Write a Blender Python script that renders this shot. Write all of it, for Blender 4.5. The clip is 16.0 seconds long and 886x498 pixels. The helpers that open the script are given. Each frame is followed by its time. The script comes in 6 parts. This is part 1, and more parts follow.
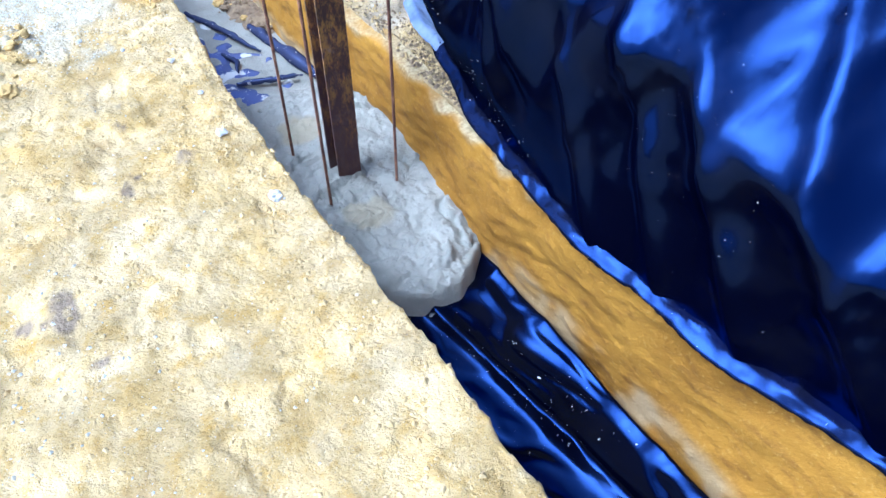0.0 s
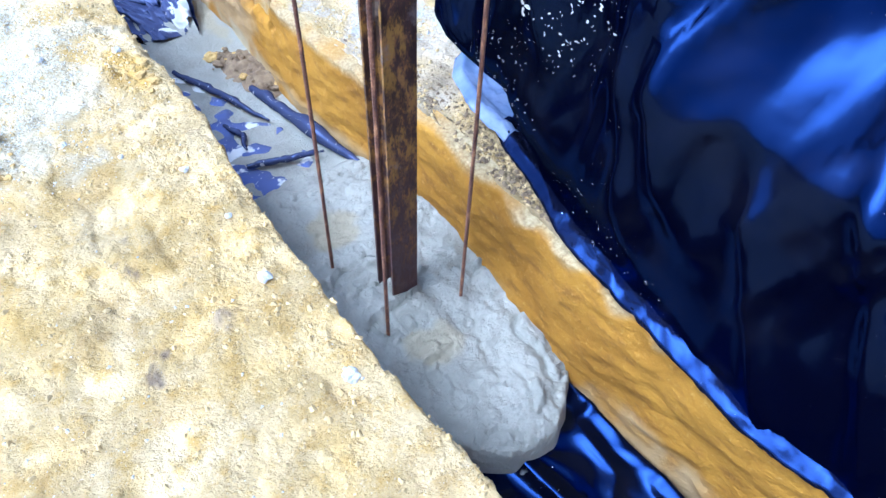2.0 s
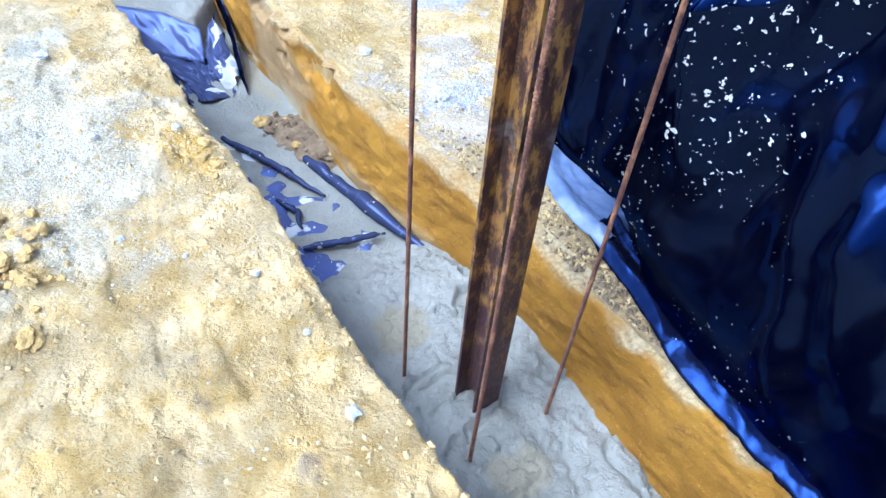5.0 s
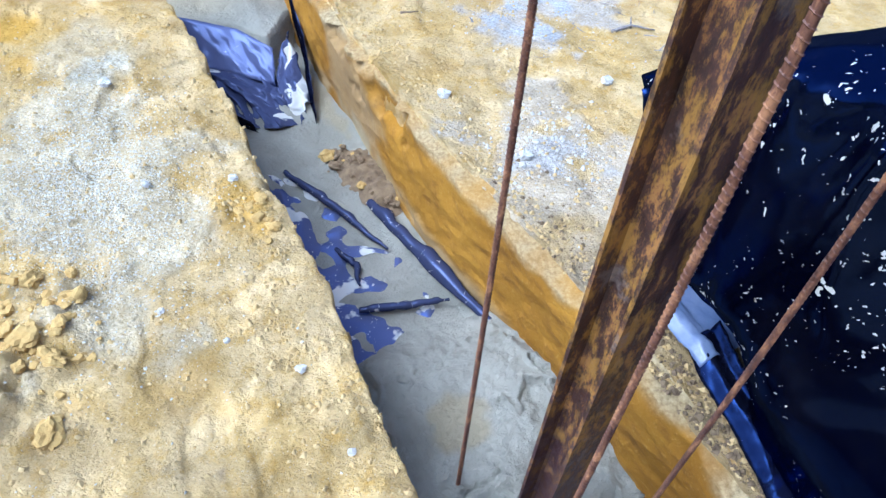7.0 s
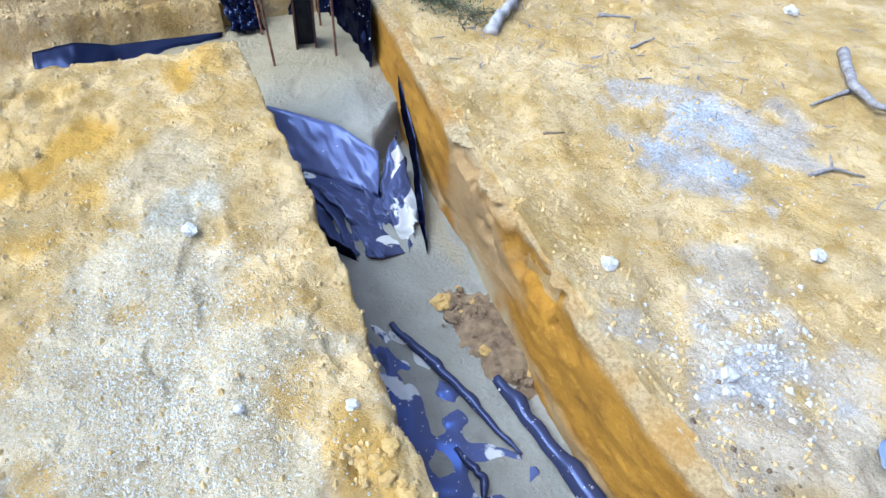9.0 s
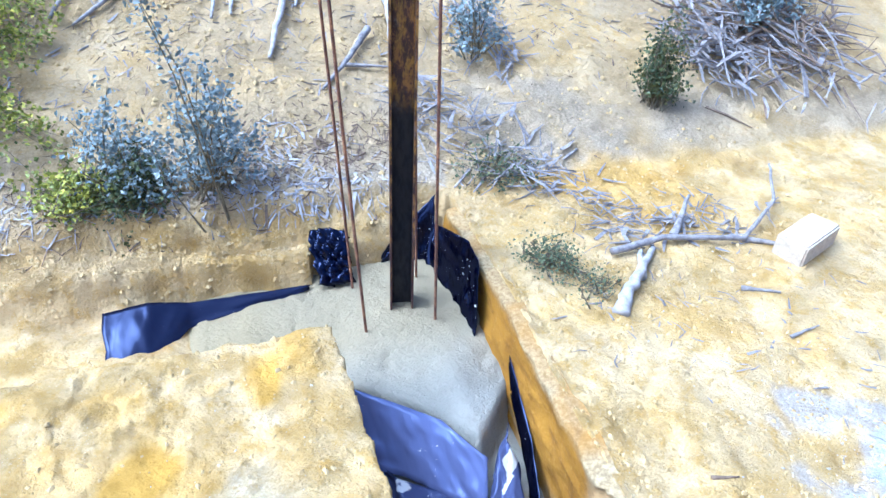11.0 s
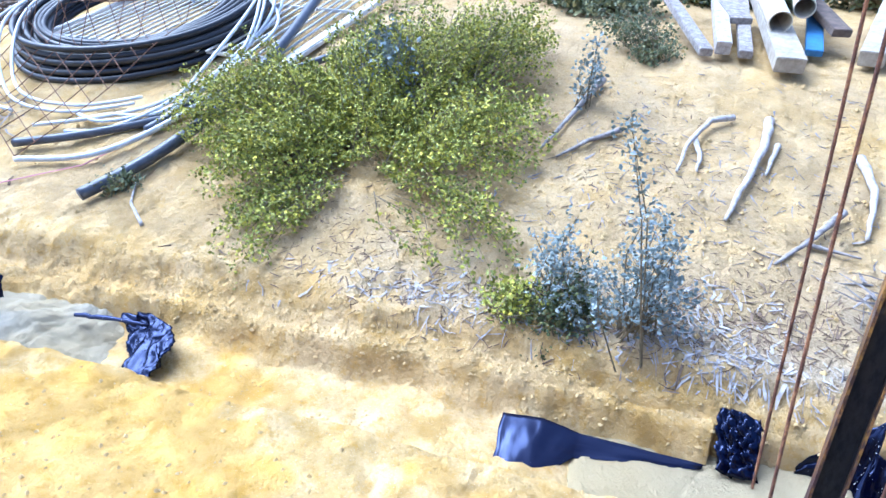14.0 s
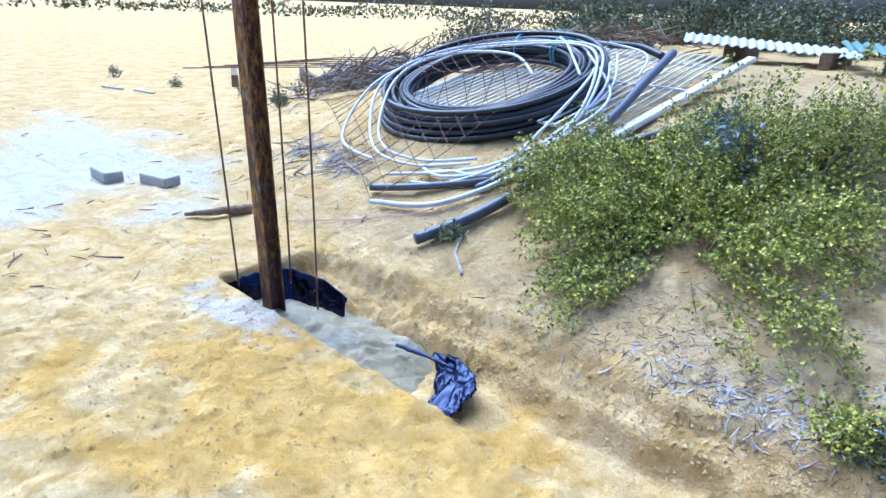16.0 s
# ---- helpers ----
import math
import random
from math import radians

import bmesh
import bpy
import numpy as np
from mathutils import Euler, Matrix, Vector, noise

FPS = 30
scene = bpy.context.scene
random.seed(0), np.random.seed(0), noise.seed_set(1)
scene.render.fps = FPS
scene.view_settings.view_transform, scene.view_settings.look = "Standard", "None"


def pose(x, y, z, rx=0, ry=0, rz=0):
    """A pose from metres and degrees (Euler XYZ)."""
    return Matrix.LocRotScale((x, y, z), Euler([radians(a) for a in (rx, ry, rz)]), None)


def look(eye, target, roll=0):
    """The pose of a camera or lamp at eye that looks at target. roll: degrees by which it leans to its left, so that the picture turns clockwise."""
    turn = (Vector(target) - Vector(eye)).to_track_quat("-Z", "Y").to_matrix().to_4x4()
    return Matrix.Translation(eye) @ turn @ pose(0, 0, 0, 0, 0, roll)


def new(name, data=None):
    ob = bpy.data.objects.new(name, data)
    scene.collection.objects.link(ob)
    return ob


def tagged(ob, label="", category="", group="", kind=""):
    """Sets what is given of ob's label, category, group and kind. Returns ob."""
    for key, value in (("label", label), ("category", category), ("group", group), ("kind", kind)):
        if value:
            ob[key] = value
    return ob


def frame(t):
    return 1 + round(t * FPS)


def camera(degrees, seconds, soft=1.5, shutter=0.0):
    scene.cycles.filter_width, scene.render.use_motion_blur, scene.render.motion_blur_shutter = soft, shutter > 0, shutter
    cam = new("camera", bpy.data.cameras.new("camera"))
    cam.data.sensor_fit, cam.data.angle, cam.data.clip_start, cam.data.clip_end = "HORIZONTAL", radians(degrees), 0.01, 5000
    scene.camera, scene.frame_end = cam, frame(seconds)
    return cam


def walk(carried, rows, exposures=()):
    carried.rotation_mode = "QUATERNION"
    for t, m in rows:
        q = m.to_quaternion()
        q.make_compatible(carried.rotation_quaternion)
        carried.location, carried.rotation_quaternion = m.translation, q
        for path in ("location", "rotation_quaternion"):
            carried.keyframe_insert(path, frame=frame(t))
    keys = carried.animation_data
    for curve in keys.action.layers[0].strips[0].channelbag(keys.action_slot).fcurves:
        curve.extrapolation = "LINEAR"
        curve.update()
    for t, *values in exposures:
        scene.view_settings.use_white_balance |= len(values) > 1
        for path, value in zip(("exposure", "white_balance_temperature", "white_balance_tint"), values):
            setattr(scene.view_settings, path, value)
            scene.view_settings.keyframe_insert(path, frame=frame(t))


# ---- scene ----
cam = camera(68.0, 16.0, soft=1.5)
PATH = [
    (0, (0.329, 0.363, 1.439), (0.205, 1.696, -0.047), 0.9),
    (0.5, (0.218, 0.56, 1.451), (0.099, 1.857, -0.067), 2.6),
    (1, (0.052, 0.721, 1.446), (0.041, 2.024, -0.071), 3.4),
    (1.5, (-0.076, 0.84, 1.444), (0.019, 2.115, -0.094), 4.8),
    (2, (-0.127, 0.995, 1.425), (-0.13, 2.312, -0.08), 2.5),
    (2.5, (-0.131, 1.17, 1.417), (-0.224, 2.451, -0.115), 2.0),
    (3, (-0.172, 1.233, 1.419), (-0.236, 2.516, -0.114), 2.6),
    (3.5, (-0.238, 1.259, 1.426), (-0.279, 2.574, -0.081), 2.8),
    (6, (-0.49, 1.442, 1.437), (-0.483, 2.83, -0.002), 5.1),
    (6.5, (-0.494, 1.61, 1.437), (-0.639, 2.966, -0.025), 2.8),
    (7, (-0.506, 1.693, 1.447), (-0.687, 3.035, -0.026), 3.8),
    (7.5, (-0.644, 1.823, 1.434), (-0.782, 3.187, -0.021), 3.3),
    (8, (-0.847, 1.976, 1.432), (-0.949, 3.327, -0.039), 3.2),
    (8.5, (-0.965, 2.206, 1.413), (-1.171, 3.555, -0.049), 2.7),
    (9, (-1.041, 2.42, 1.434), (-1.341, 3.752, -0.028), 4.6),
    (9.5, (-1.196, 2.646, 1.45), (-1.513, 4.033, 0.044), 3.5),
    (9.7, (-1.279, 2.728, 1.463), (-1.613, 4.12, 0.066), 2.9),
    (11.8, (-1.555, 3.1, 1.611), (-2.286, 4.689, 0.641), 3.7),
    (12, (-1.56, 3.094, 1.613), (-2.351, 4.666, 0.664), 3.6),
    (12.5, (-1.617, 3.059, 1.612), (-2.609, 4.533, 0.696), 3.3),
    (13, (-1.657, 3.029, 1.611), (-2.836, 4.374, 0.715), 2.6),
    (13.5, (-1.71, 2.993, 1.603), (-3.048, 4.193, 0.726), 2.7),
    (14, (-1.731, 2.962, 1.603), (-3.236, 3.978, 0.764), 2.6),
    (14.5, (-1.761, 2.915, 1.619), (-3.378, 3.762, 0.8), 3.1),
    (15, (-1.783, 2.861, 1.613), (-3.511, 3.494, 0.829), 3.1),
    (15.5, (-1.796, 2.836, 1.621), (-3.592, 3.298, 0.87), 2.6),
    (16, (-1.807, 2.792, 1.651), (-3.664, 3.057, 0.957), 2.3),
]
walk(cam, [(t, look(eye, target, roll)) for t, eye, target, roll in PATH],
     exposures=[(0.0, 1.22, 4250, 6), (3.5, 1.27, 4230, 6), (6.5, 0.88, 4450, 5), (9.0, 0.76, 4600, 4), (9.7, 0.96, 4180, 7), (12.0, 1.28, 4350, 6), (14.0, 1.38, 4430, 7), (14.5, 1.40, 4330, 6), (15.0, 1.33, 4200, 5), (16.0, 0.92, 4250, 6)])

# ---- sky, sun ----
world = bpy.data.worlds.new("sky")
scene.world = world
world.use_nodes = True
wn = world.node_tree
sky = wn.nodes.new("ShaderNodeTexSky")
sky.sky_type = "NISHITA"
sky.sun_disc = False
SUN_EL, SUN_ROT = radians(58), radians(243)
sky.sun_elevation, sky.sun_rotation = SUN_EL, SUN_ROT
sky.air_density, sky.dust_density, sky.ozone_density = 0.7, 7.0, 1.0
wn.nodes["Background"].inputs["Strength"].default_value = 0.15
wn.links.new(sky.outputs[0], wn.nodes["Background"].inputs["Color"])

sun = new("sun", bpy.data.lights.new("sun", "SUN"))
sun.data.energy, sun.data.angle, sun.data.color = 1.4, radians(50), (1.0, 0.94, 0.85)
sun_dir = Vector((math.sin(SUN_ROT) * math.cos(SUN_EL), math.cos(SUN_ROT) * math.cos(SUN_EL), math.sin(SUN_EL)))
sun.matrix_world = look(sun_dir * 50, (0, 0, 0))

# ---- plan: u runs along the first trench, v across it to its right ----
AX_U, AX_V = Vector((-0.6257, 0.78, 0)), Vector((0.78, 0.6257, 0))
LEFT, RIGHT = 0.963, 1.63          # edges of the first trench
NEAR, FOOT, CREST = 5.13, 5.72, 6.0  # second trench: near edge, foot and crest of its bank
END = -3.25                        # far end of the second trench


def left_edge(u):
    """Edge of the ground on the left of the first trench."""
    return np.interp(u, [0.0, 0.9, 1.6, 2.1, 2.5, 3.0, 3.4, 4.0, 4.5, 5.1], [0.985, 1.0, 0.965, 0.95, 0.975, 0.998, 0.995, 0.985, 0.975, 0.955])


def right_lip(u):
    """Top edge of the cut face on the right of the first trench."""
    return np.interp(u, [-1.2, 0.06, 0.41, 0.63, 0.87, 1.6, 2.0, 2.4, 2.9, 3.3, 3.9, 4.5, 5.3, 5.9],
                     [1.98, 1.745, 1.675, 1.645, 1.615, 1.605, 1.615, 1.632, 1.60, 1.575, 1.568, 1.585, 1.63, 1.63])


def right_foot(u):
    """Foot of the cut face on the right of the first trench."""
    return np.interp(u, [-1.2, 0.24, 0.6, 1.0, 1.45, 2.05, 2.36, 2.75, 3.05, 3.5, 4.1, 5.3, 5.9],
                     [1.60, 1.614, 1.645, 1.632, 1.605, 1.637, 1.652, 1.62, 1.562, 1.57, 1.597, 1.615, 1.62])



def W(u, v, z=0.0):
    return AX_U * u + AX_V * v + Vector((0, 0, z))


# ---- noise on arrays ----
def lattice(a, b, s):
    h = (a * 374761393 + b * 668265263 + s * 974634777) & 0xFFFFFFFF
    h = ((h ^ (h >> 13)) * 1274126177) & 0xFFFFFFFF
    return ((h ^ (h >> 16)) & 0xFFFF) / 32767.5 - 1.0


def vnoise(x, y, s=0):
    x, y = np.asarray(x, float), np.asarray(y, float)
    xi, yi = np.floor(x).astype(np.int64), np.floor(y).astype(np.int64)
    fx, fy = x - xi, y - yi
    fx, fy = fx * fx * (3 - 2 * fx), fy * fy * (3 - 2 * fy)
    a, b = lattice(xi, yi, s), lattice(xi + 1, yi, s)
    c, d = lattice(xi, yi + 1, s), lattice(xi + 1, yi + 1, s)
    return (a * (1 - fx) + b * fx) * (1 - fy) + (c * (1 - fx) + d * fx) * fy


def fbm(x, y, size, octaves=4, s=0, gain=0.5):
    total, amp, k = 0.0, 1.0, 1.0 / size
    for o in range(octaves):
        total = total + amp * vnoise(np.asarray(x) * k, np.asarray(y) * k, s + 17 * o)
        amp, k = amp * gain, k * 2.03
    return total


def sstep(x, a, b):
    f = np.clip((np.asarray(x, float) - a) / (b - a), 0, 1)
    return f * f * (3 - 2 * f)


def blob(u, v, cu, cv, ru, rv, rag=0.35, s=5):
    """1 inside a ragged patch, 0 outside."""
    d = np.hypot((u - cu) / ru, (v - cv) / rv) + rag * fbm(u, v, 0.5 * min(ru, rv) + 0.05, 3, s)
    return 1 - sstep(d, 0.65, 1.1)


def rise(u, v):
    """The hillside behind the second trench."""
    k = np.interp(v, [-13.0, -8.5, -6.5, -5.0, -3.2, -2.2, -1.0, 8.0], [0.0, 0.07, 0.2, 0.30, 0.31, 0.29, 0.32, 0.32])
    d = np.clip(u - 6.0, 0, None) * k
    top = 1.15 * sstep(k, 0.0, 0.3)
    return np.where(d < 0.6 * top, d, top * (1 - 0.4 * np.exp(-(d - 0.6 * top) / (0.4 * top + 1e-6))))


def ground_z(u, v):
    """Height of the bare ground, with both trenches cut into it."""
    u, v = np.asarray(u, float), np.asarray(v, float)
    rough = 0.010 * fbm(u, v, 0.35, 4, 3) + 0.004 * fbm(u, v, 0.05, 3, 9)
    lumps = np.clip(fbm(u, v, 0.045, 2, 13), 0.15, None) - 0.15
    rough = rough + 0.013 * lumps * sstep(fbm(u, v, 0.45, 3, 15), -0.15, 0.5)
    rough = rough - 0.012 * sstep(fbm(u * 0.8, v * 1.2, 0.22, 3, 19), 0.35, 0.5)
    far = np.hypot(u - 3, v)
    rough = rough * np.clip(1.5 - far / 14, 0, 1)
    big = 0.02 * fbm(u, v, 2.5, 2, 21) * np.clip(1.6 - far / 9, 0, 1)
    right = sstep(v, 1.4, 1.8) * (1 - sstep(u, 5.6, 6.4))
    z = rough + big * sstep(np.hypot(u - 3, v), 2.0, 7.0) - 0.05 * right + rise(u, v)
    z = z + 0.03 * sstep(u, 6.2, 7) * fbm(u, v, 0.4, 4, 31) * np.clip(1.6 - far / 12, 0, 1)
    # clods and soft heaps beside the first trench
    for cu, cv, r, hgt in ((3.14, 0.27, 0.10, 0.035), (3.0, 0.34, 0.09, 0.04), (2.86, 0.2, 0.12, 0.04), (2.72, 0.15, 0.12, 0.035),
                           (3.2, 0.87, 0.10, 0.03), (4.9, 0.25, 0.2, 0.03), (5.0, 0.83, 0.09, 0.02)):
        d = np.hypot(u - cu, v - cv) / r
        z = z + hgt * np.exp(-d * d) * (1 + 0.7 * fbm(u, v, 0.05, 3, 41))
    ragged = 0.018 * fbm(u, v * 0.3, 0.22, 4, 51)
    ragged2 = 0.018 * fbm(v, u, 0.35, 4, 61)
    ragged = ragged + 0.006 * fbm(u, v * 0.3, 0.035, 3, 53)
    dl, dr = v + ragged - left_edge(u), v + 0.4 * ragged - right_lip(u)
    z = z - 0.012 * np.exp(-np.clip(-dl, 0, None) / 0.018) * (1 - sstep(u, NEAR - 0.1, NEAR))
    in1 = sstep(dl, -0.006, 0.008) * (1 - sstep(dr, 0.024, 0.045)) * (1 - sstep(u, 5.7, 5.95))
    in2 = sstep(u + ragged2, NEAR - 0.03, NEAR + 0.02) * (1 - sstep(v, RIGHT - 0.01, RIGHT + 0.015)) * sstep(v + ragged2, END - 0.08, END + 0.05)
    step = u + 2 * ragged2
    bank = 1 - 0.55 * sstep(step, FOOT - 0.02, FOOT + 0.09) - 0.10 * sstep(step, FOOT + 0.09, FOOT + 0.2) - 0.35 * sstep(step, FOOT + 0.18, CREST + 0.03)
    floor1 = -0.66 + 0.01 * fbm(u, v, 0.2, 3, 71)
    floor2 = -0.285 + 0.02 * fbm(u, v, 0.3, 3, 73) - 0.12 * sstep(v, 0.2, 0.7) - 0.1 * (1 - sstep(v, -2.2, -1.7))
    bank = bank - in2 * sstep(u, FOOT, FOOT + 0.06) * (1 - sstep(u, CREST - 0.05, CREST + 0.05)) * (0.06 * np.tanh(3 * fbm(u * 3.0, v * 0.35, 0.18, 4, 63)) + 0.04 * fbm(u, v, 0.06, 3, 65))
    z2 = z * (1 - in2 * bank) + floor2 * in2 * bank
    return np.minimum(z2, z * (1 - in1) + floor1 * in1)


# ---- materials ----
def material(name):
    m = bpy.data.materials.new(name)
    m.use_nodes = True
    nt = m.node_tree
    return m, nt, nt.nodes["Principled BSDF"]


def node(nt, kind, **values):
    n = nt.nodes.new(kind)
    for key, value in values.items():
        n.inputs[key.replace("_", " ")].default_value = value
    return n


def mixcol(nt, fac, a, b, mode="MIX"):
    n = nt.nodes.new("ShaderNodeMix")
    n.data_type, n.blend_type = "RGBA", mode
    for slot, value in ((0, fac), (6, a), (7, b)):
        if isinstance(value, bpy.types.NodeSocket):
            nt.links.new(value, n.inputs[slot])
        else:
            n.inputs[slot].default_value = value if slot == 0 else (*value, 1)
    return n.outputs[2]


def ramp(nt, src, lo, hi, a=0.0, b=1.0):
    n = nt.nodes.new("ShaderNodeMapRange")
    n.clamp = True
    nt.links.new(src, n.inputs[0])
    for i, value in enumerate((lo, hi, a, b)):
        n.inputs[i + 1].default_value = value
    return n.outputs[0]


def noise_fac(nt, scale, detail=4.0, rough=0.6, coords=None, kind="ShaderNodeTexNoise"):
    n = node(nt, kind, Scale=scale)
    if kind == "ShaderNodeTexNoise":
        n.inputs["Detail"].default_value, n.inputs["Roughness"].default_value = detail, rough
    if coords is None:
        coords = nt.nodes.new("ShaderNodeTexCoord").outputs["Object"]
    nt.links.new(coords, n.inputs["Vector"])
    return n.outputs[0]


def bumped(nt, bsdf, heights, strength=0.5, distance=0.01):
    """Chain of bumps from (socket, strength, distance)."""
    last = None
    for src, st, di in heights:
        b = node(nt, "ShaderNodeBump", Strength=st, Distance=di)
        nt.links.new(src, b.inputs["Height"])
        if last:
            nt.links.new(last, b.inputs["Normal"])
        last = b.outputs[0]
    nt.links.new(last, bsdf.inputs["Normal"])


def attr(nt, name):
    n = nt.nodes.new("ShaderNodeAttribute")
    n.attribute_name = name
    return n.outputs["Fac"]


def soil_material(name, use_masks):
    m, nt, b = material(name)
    fine, mid, wide = noise_fac(nt, 75, 6, 0.75), noise_fac(nt, 13, 6, 0.72), noise_fac(nt, 2.3, 5, 0.66)
    pale, sand, ochre, brown = (0.64, 0.48, 0.24), (0.54, 0.375, 0.14), (0.55, 0.32, 0.045), (0.30, 0.20, 0.085)
    c = mixcol(nt, ramp(nt, wide, 0.38, 0.62), sand, pale)
    c = mixcol(nt, ramp(nt, mid, 0.50, 0.68, 0, 0.75), c, ochre)
    c = mixcol(nt, ramp(nt, noise_fac(nt, 3.4, 4, 0.6), 0.50, 0.64, 0, 0.75), c, (0.48, 0.31, 0.085))
    c = mixcol(nt, ramp(nt, noise_fac(nt, 4.3, 5, 0.65), 0.54, 0.68, 0, 0.5), c, (0.38, 0.255, 0.10))
    c = mixcol(nt, ramp(nt, mid, 0.30, 0.42, 0.45, 0), c, brown)
    c = mixcol(nt, ramp(nt, fine, 0.60, 0.75, 0, 0.5), c, (0.75, 0.66, 0.48))
    c = mixcol(nt, ramp(nt, fine, 0.29, 0.43, 0.6, 0), c, (0.27, 0.18, 0.08))
    c = mixcol(nt, ramp(nt, noise_fac(nt, 190, 3, 0.6), 0.62, 0.72, 0, 0.6), c, (0.72, 0.66, 0.52))
    patchy = nt.nodes.new("ShaderNodeMath")
    patchy.operation = "MULTIPLY"
    nt.links.new(fine, patchy.inputs[0])
    nt.links.new(ramp(nt, noise_fac(nt, 6.5, 4, 0.6), 0.38, 0.62, 0.15, 1.0), patchy.inputs[1])
    crumb = patchy.outputs[0]
    if use_masks:
        grain = noise_fac(nt, 90, 3, 0.7)
        white = mixcol(nt, ramp(nt, grain, 0.4, 0.65), (0.42, 0.375, 0.26), (0.68, 0.645, 0.52))
        grey = mixcol(nt, ramp(nt, grain, 0.35, 0.65), (0.36, 0.35, 0.33), (0.58, 0.58, 0.58))
        litter = mixcol(nt, ramp(nt, grain, 0.35, 0.65), (0.28, 0.23, 0.155), (0.54, 0.45, 0.32))
        hill = mixcol(nt, ramp(nt, mid, 0.35, 0.65), (0.26, 0.19, 0.10), (0.44, 0.335, 0.185))
        hill = mixcol(nt, ramp(nt, fine, 0.56, 0.70, 0, 0.6), hill, (0.56, 0.46, 0.31))
        hill = mixcol(nt, ramp(nt, fine, 0.30, 0.42, 0.7, 0), hill, (0.16, 0.11, 0.06))
        wall = mixcol(nt, ramp(nt, mid, 0.35, 0.65), (0.36, 0.19, 0.035), (0.52, 0.30, 0.07))
        for mask, colour in (("ochre", ochre), ("wall", wall), ("white", white), ("grey", grey), ("litter", litter), ("hill", hill), ("stain", (0.15, 0.115, 0.10))):
            c = mixcol(nt, attr(nt, mask), c, colour)
    nt.links.new(c, b.inputs["Base Color"])
    b.inputs["Roughness"].default_value = 0.95
    b.inputs["Specular IOR Level"].default_value = 0.15
    bumped(nt, b, ((mid, 0.5, 0.035), (noise_fac(nt, 24, 4, 0.7), 0.6, 0.02), (crumb, 1.0, 0.02), (noise_fac(nt, 220, 2, 0.5), 0.6, 0.004)))
    return m


def wall_material():
    m, nt, b = material("cut_ochre_clay")
    tc = nt.nodes.new("ShaderNodeTexCoord")
    mp = nt.nodes.new("ShaderNodeMapping")
    mp.inputs["Rotation"].default_value = (0, 0, radians(38.7))
    mp.inputs["Scale"].default_value = (1.0, 0.25, 1.6)
    nt.links.new(tc.outputs["Object"], mp.inputs[0])
    streak, fine, wide = noise_fac(nt, 14, 5, 0.65, mp.outputs[0]), noise_fac(nt, 70, 4, 0.65), noise_fac(nt, 2.3, 3, 0.5)
    c = mixcol(nt, ramp(nt, wide, 0.35, 0.65), (0.26, 0.122, 0.009), (0.37, 0.187, 0.016))
    c = mixcol(nt, ramp(nt, streak, 0.50, 0.70, 0, 0.7), c, (0.155, 0.07, 0.012))
    c = mixcol(nt, ramp(nt, fine, 0.58, 0.74, 0, 0.5), c, (0.52, 0.31, 0.075))
    c = mixcol(nt, attr(nt, "white"), c, mixcol(nt, ramp(nt, fine, 0.35, 0.65), (0.24, 0.175, 0.085), (0.46, 0.36, 0.19)))
    c = mixcol(nt, attr(nt, "grey"), c, (0.40, 0.33, 0.20))
    nt.links.new(c, b.inputs["Base Color"])
    b.inputs["Roughness"].default_value = 0.9
    b.inputs["Specular IOR Level"].default_value = 0.2
    bumped(nt, b, ((streak, 0.4, 0.012), (fine, 0.8, 0.006), (noise_fac(nt, 28, 4, 0.7), 0.4, 0.008)))
    return m


def concrete_material(name="wet_concrete"):
    m, nt, b = material(name)
    fine, mid, wide = noise_fac(nt, 60, 5, 0.7), noise_fac(nt, 11, 4, 0.6), noise_fac(nt, 3, 3, 0.5)
    c = mixcol(nt, ramp(nt, wide, 0.35, 0.65), (0.265, 0.252, 0.205), (0.365, 0.347, 0.285))
    c = mixcol(nt, ramp(nt, mid, 0.55, 0.75, 0, 0.6), c, (0.235, 0.22, 0.185))
    c = mixcol(nt, ramp(nt, fine, 0.62, 0.78, 0, 0.5), c, (0.50, 0.47, 0.41))
    c = mixcol(nt, attr(nt, "ochre"), c, (0.34, 0.275, 0.15))
    nt.links.new(c, b.inputs["Base Color"])
    nt.links.new(ramp(nt, mid, 0.35, 0.65, 0.55, 0.85), b.inputs["Roughness"])
    b.inputs["Specular IOR Level"].default_value = 0.2
    crack = nt.nodes.new("ShaderNodeTexNoise")
    crack.noise_type = "RIDGED_MULTIFRACTAL"
    crack.inputs["Scale"].default_value, crack.inputs["Detail"].default_value = 6.0, 4.0
    nt.links.new(nt.nodes.new("ShaderNodeTexCoord").outputs["Object"], crack.inputs["Vector"])
    line = nt.nodes.new("ShaderNodeMath")
    line.operation = "SUBTRACT"
    nt.links.new(noise_fac(nt, 4.2, 3, 0.5), line.inputs[0])
    line.inputs[1].default_value = 0.5
    away = nt.nodes.new("ShaderNodeMath")
    away.operation = "ABSOLUTE"
    nt.links.new(line.outputs[0], away.inputs[0])
    bumped(nt, b, ((crack.outputs[0], 0.10, -0.02), (ramp(nt, away.outputs[0], 0.0, 0.05), 0.12, 0.006), (mid, 0.6, 0.02), (fine, 0.95, 0.013)))
    return m


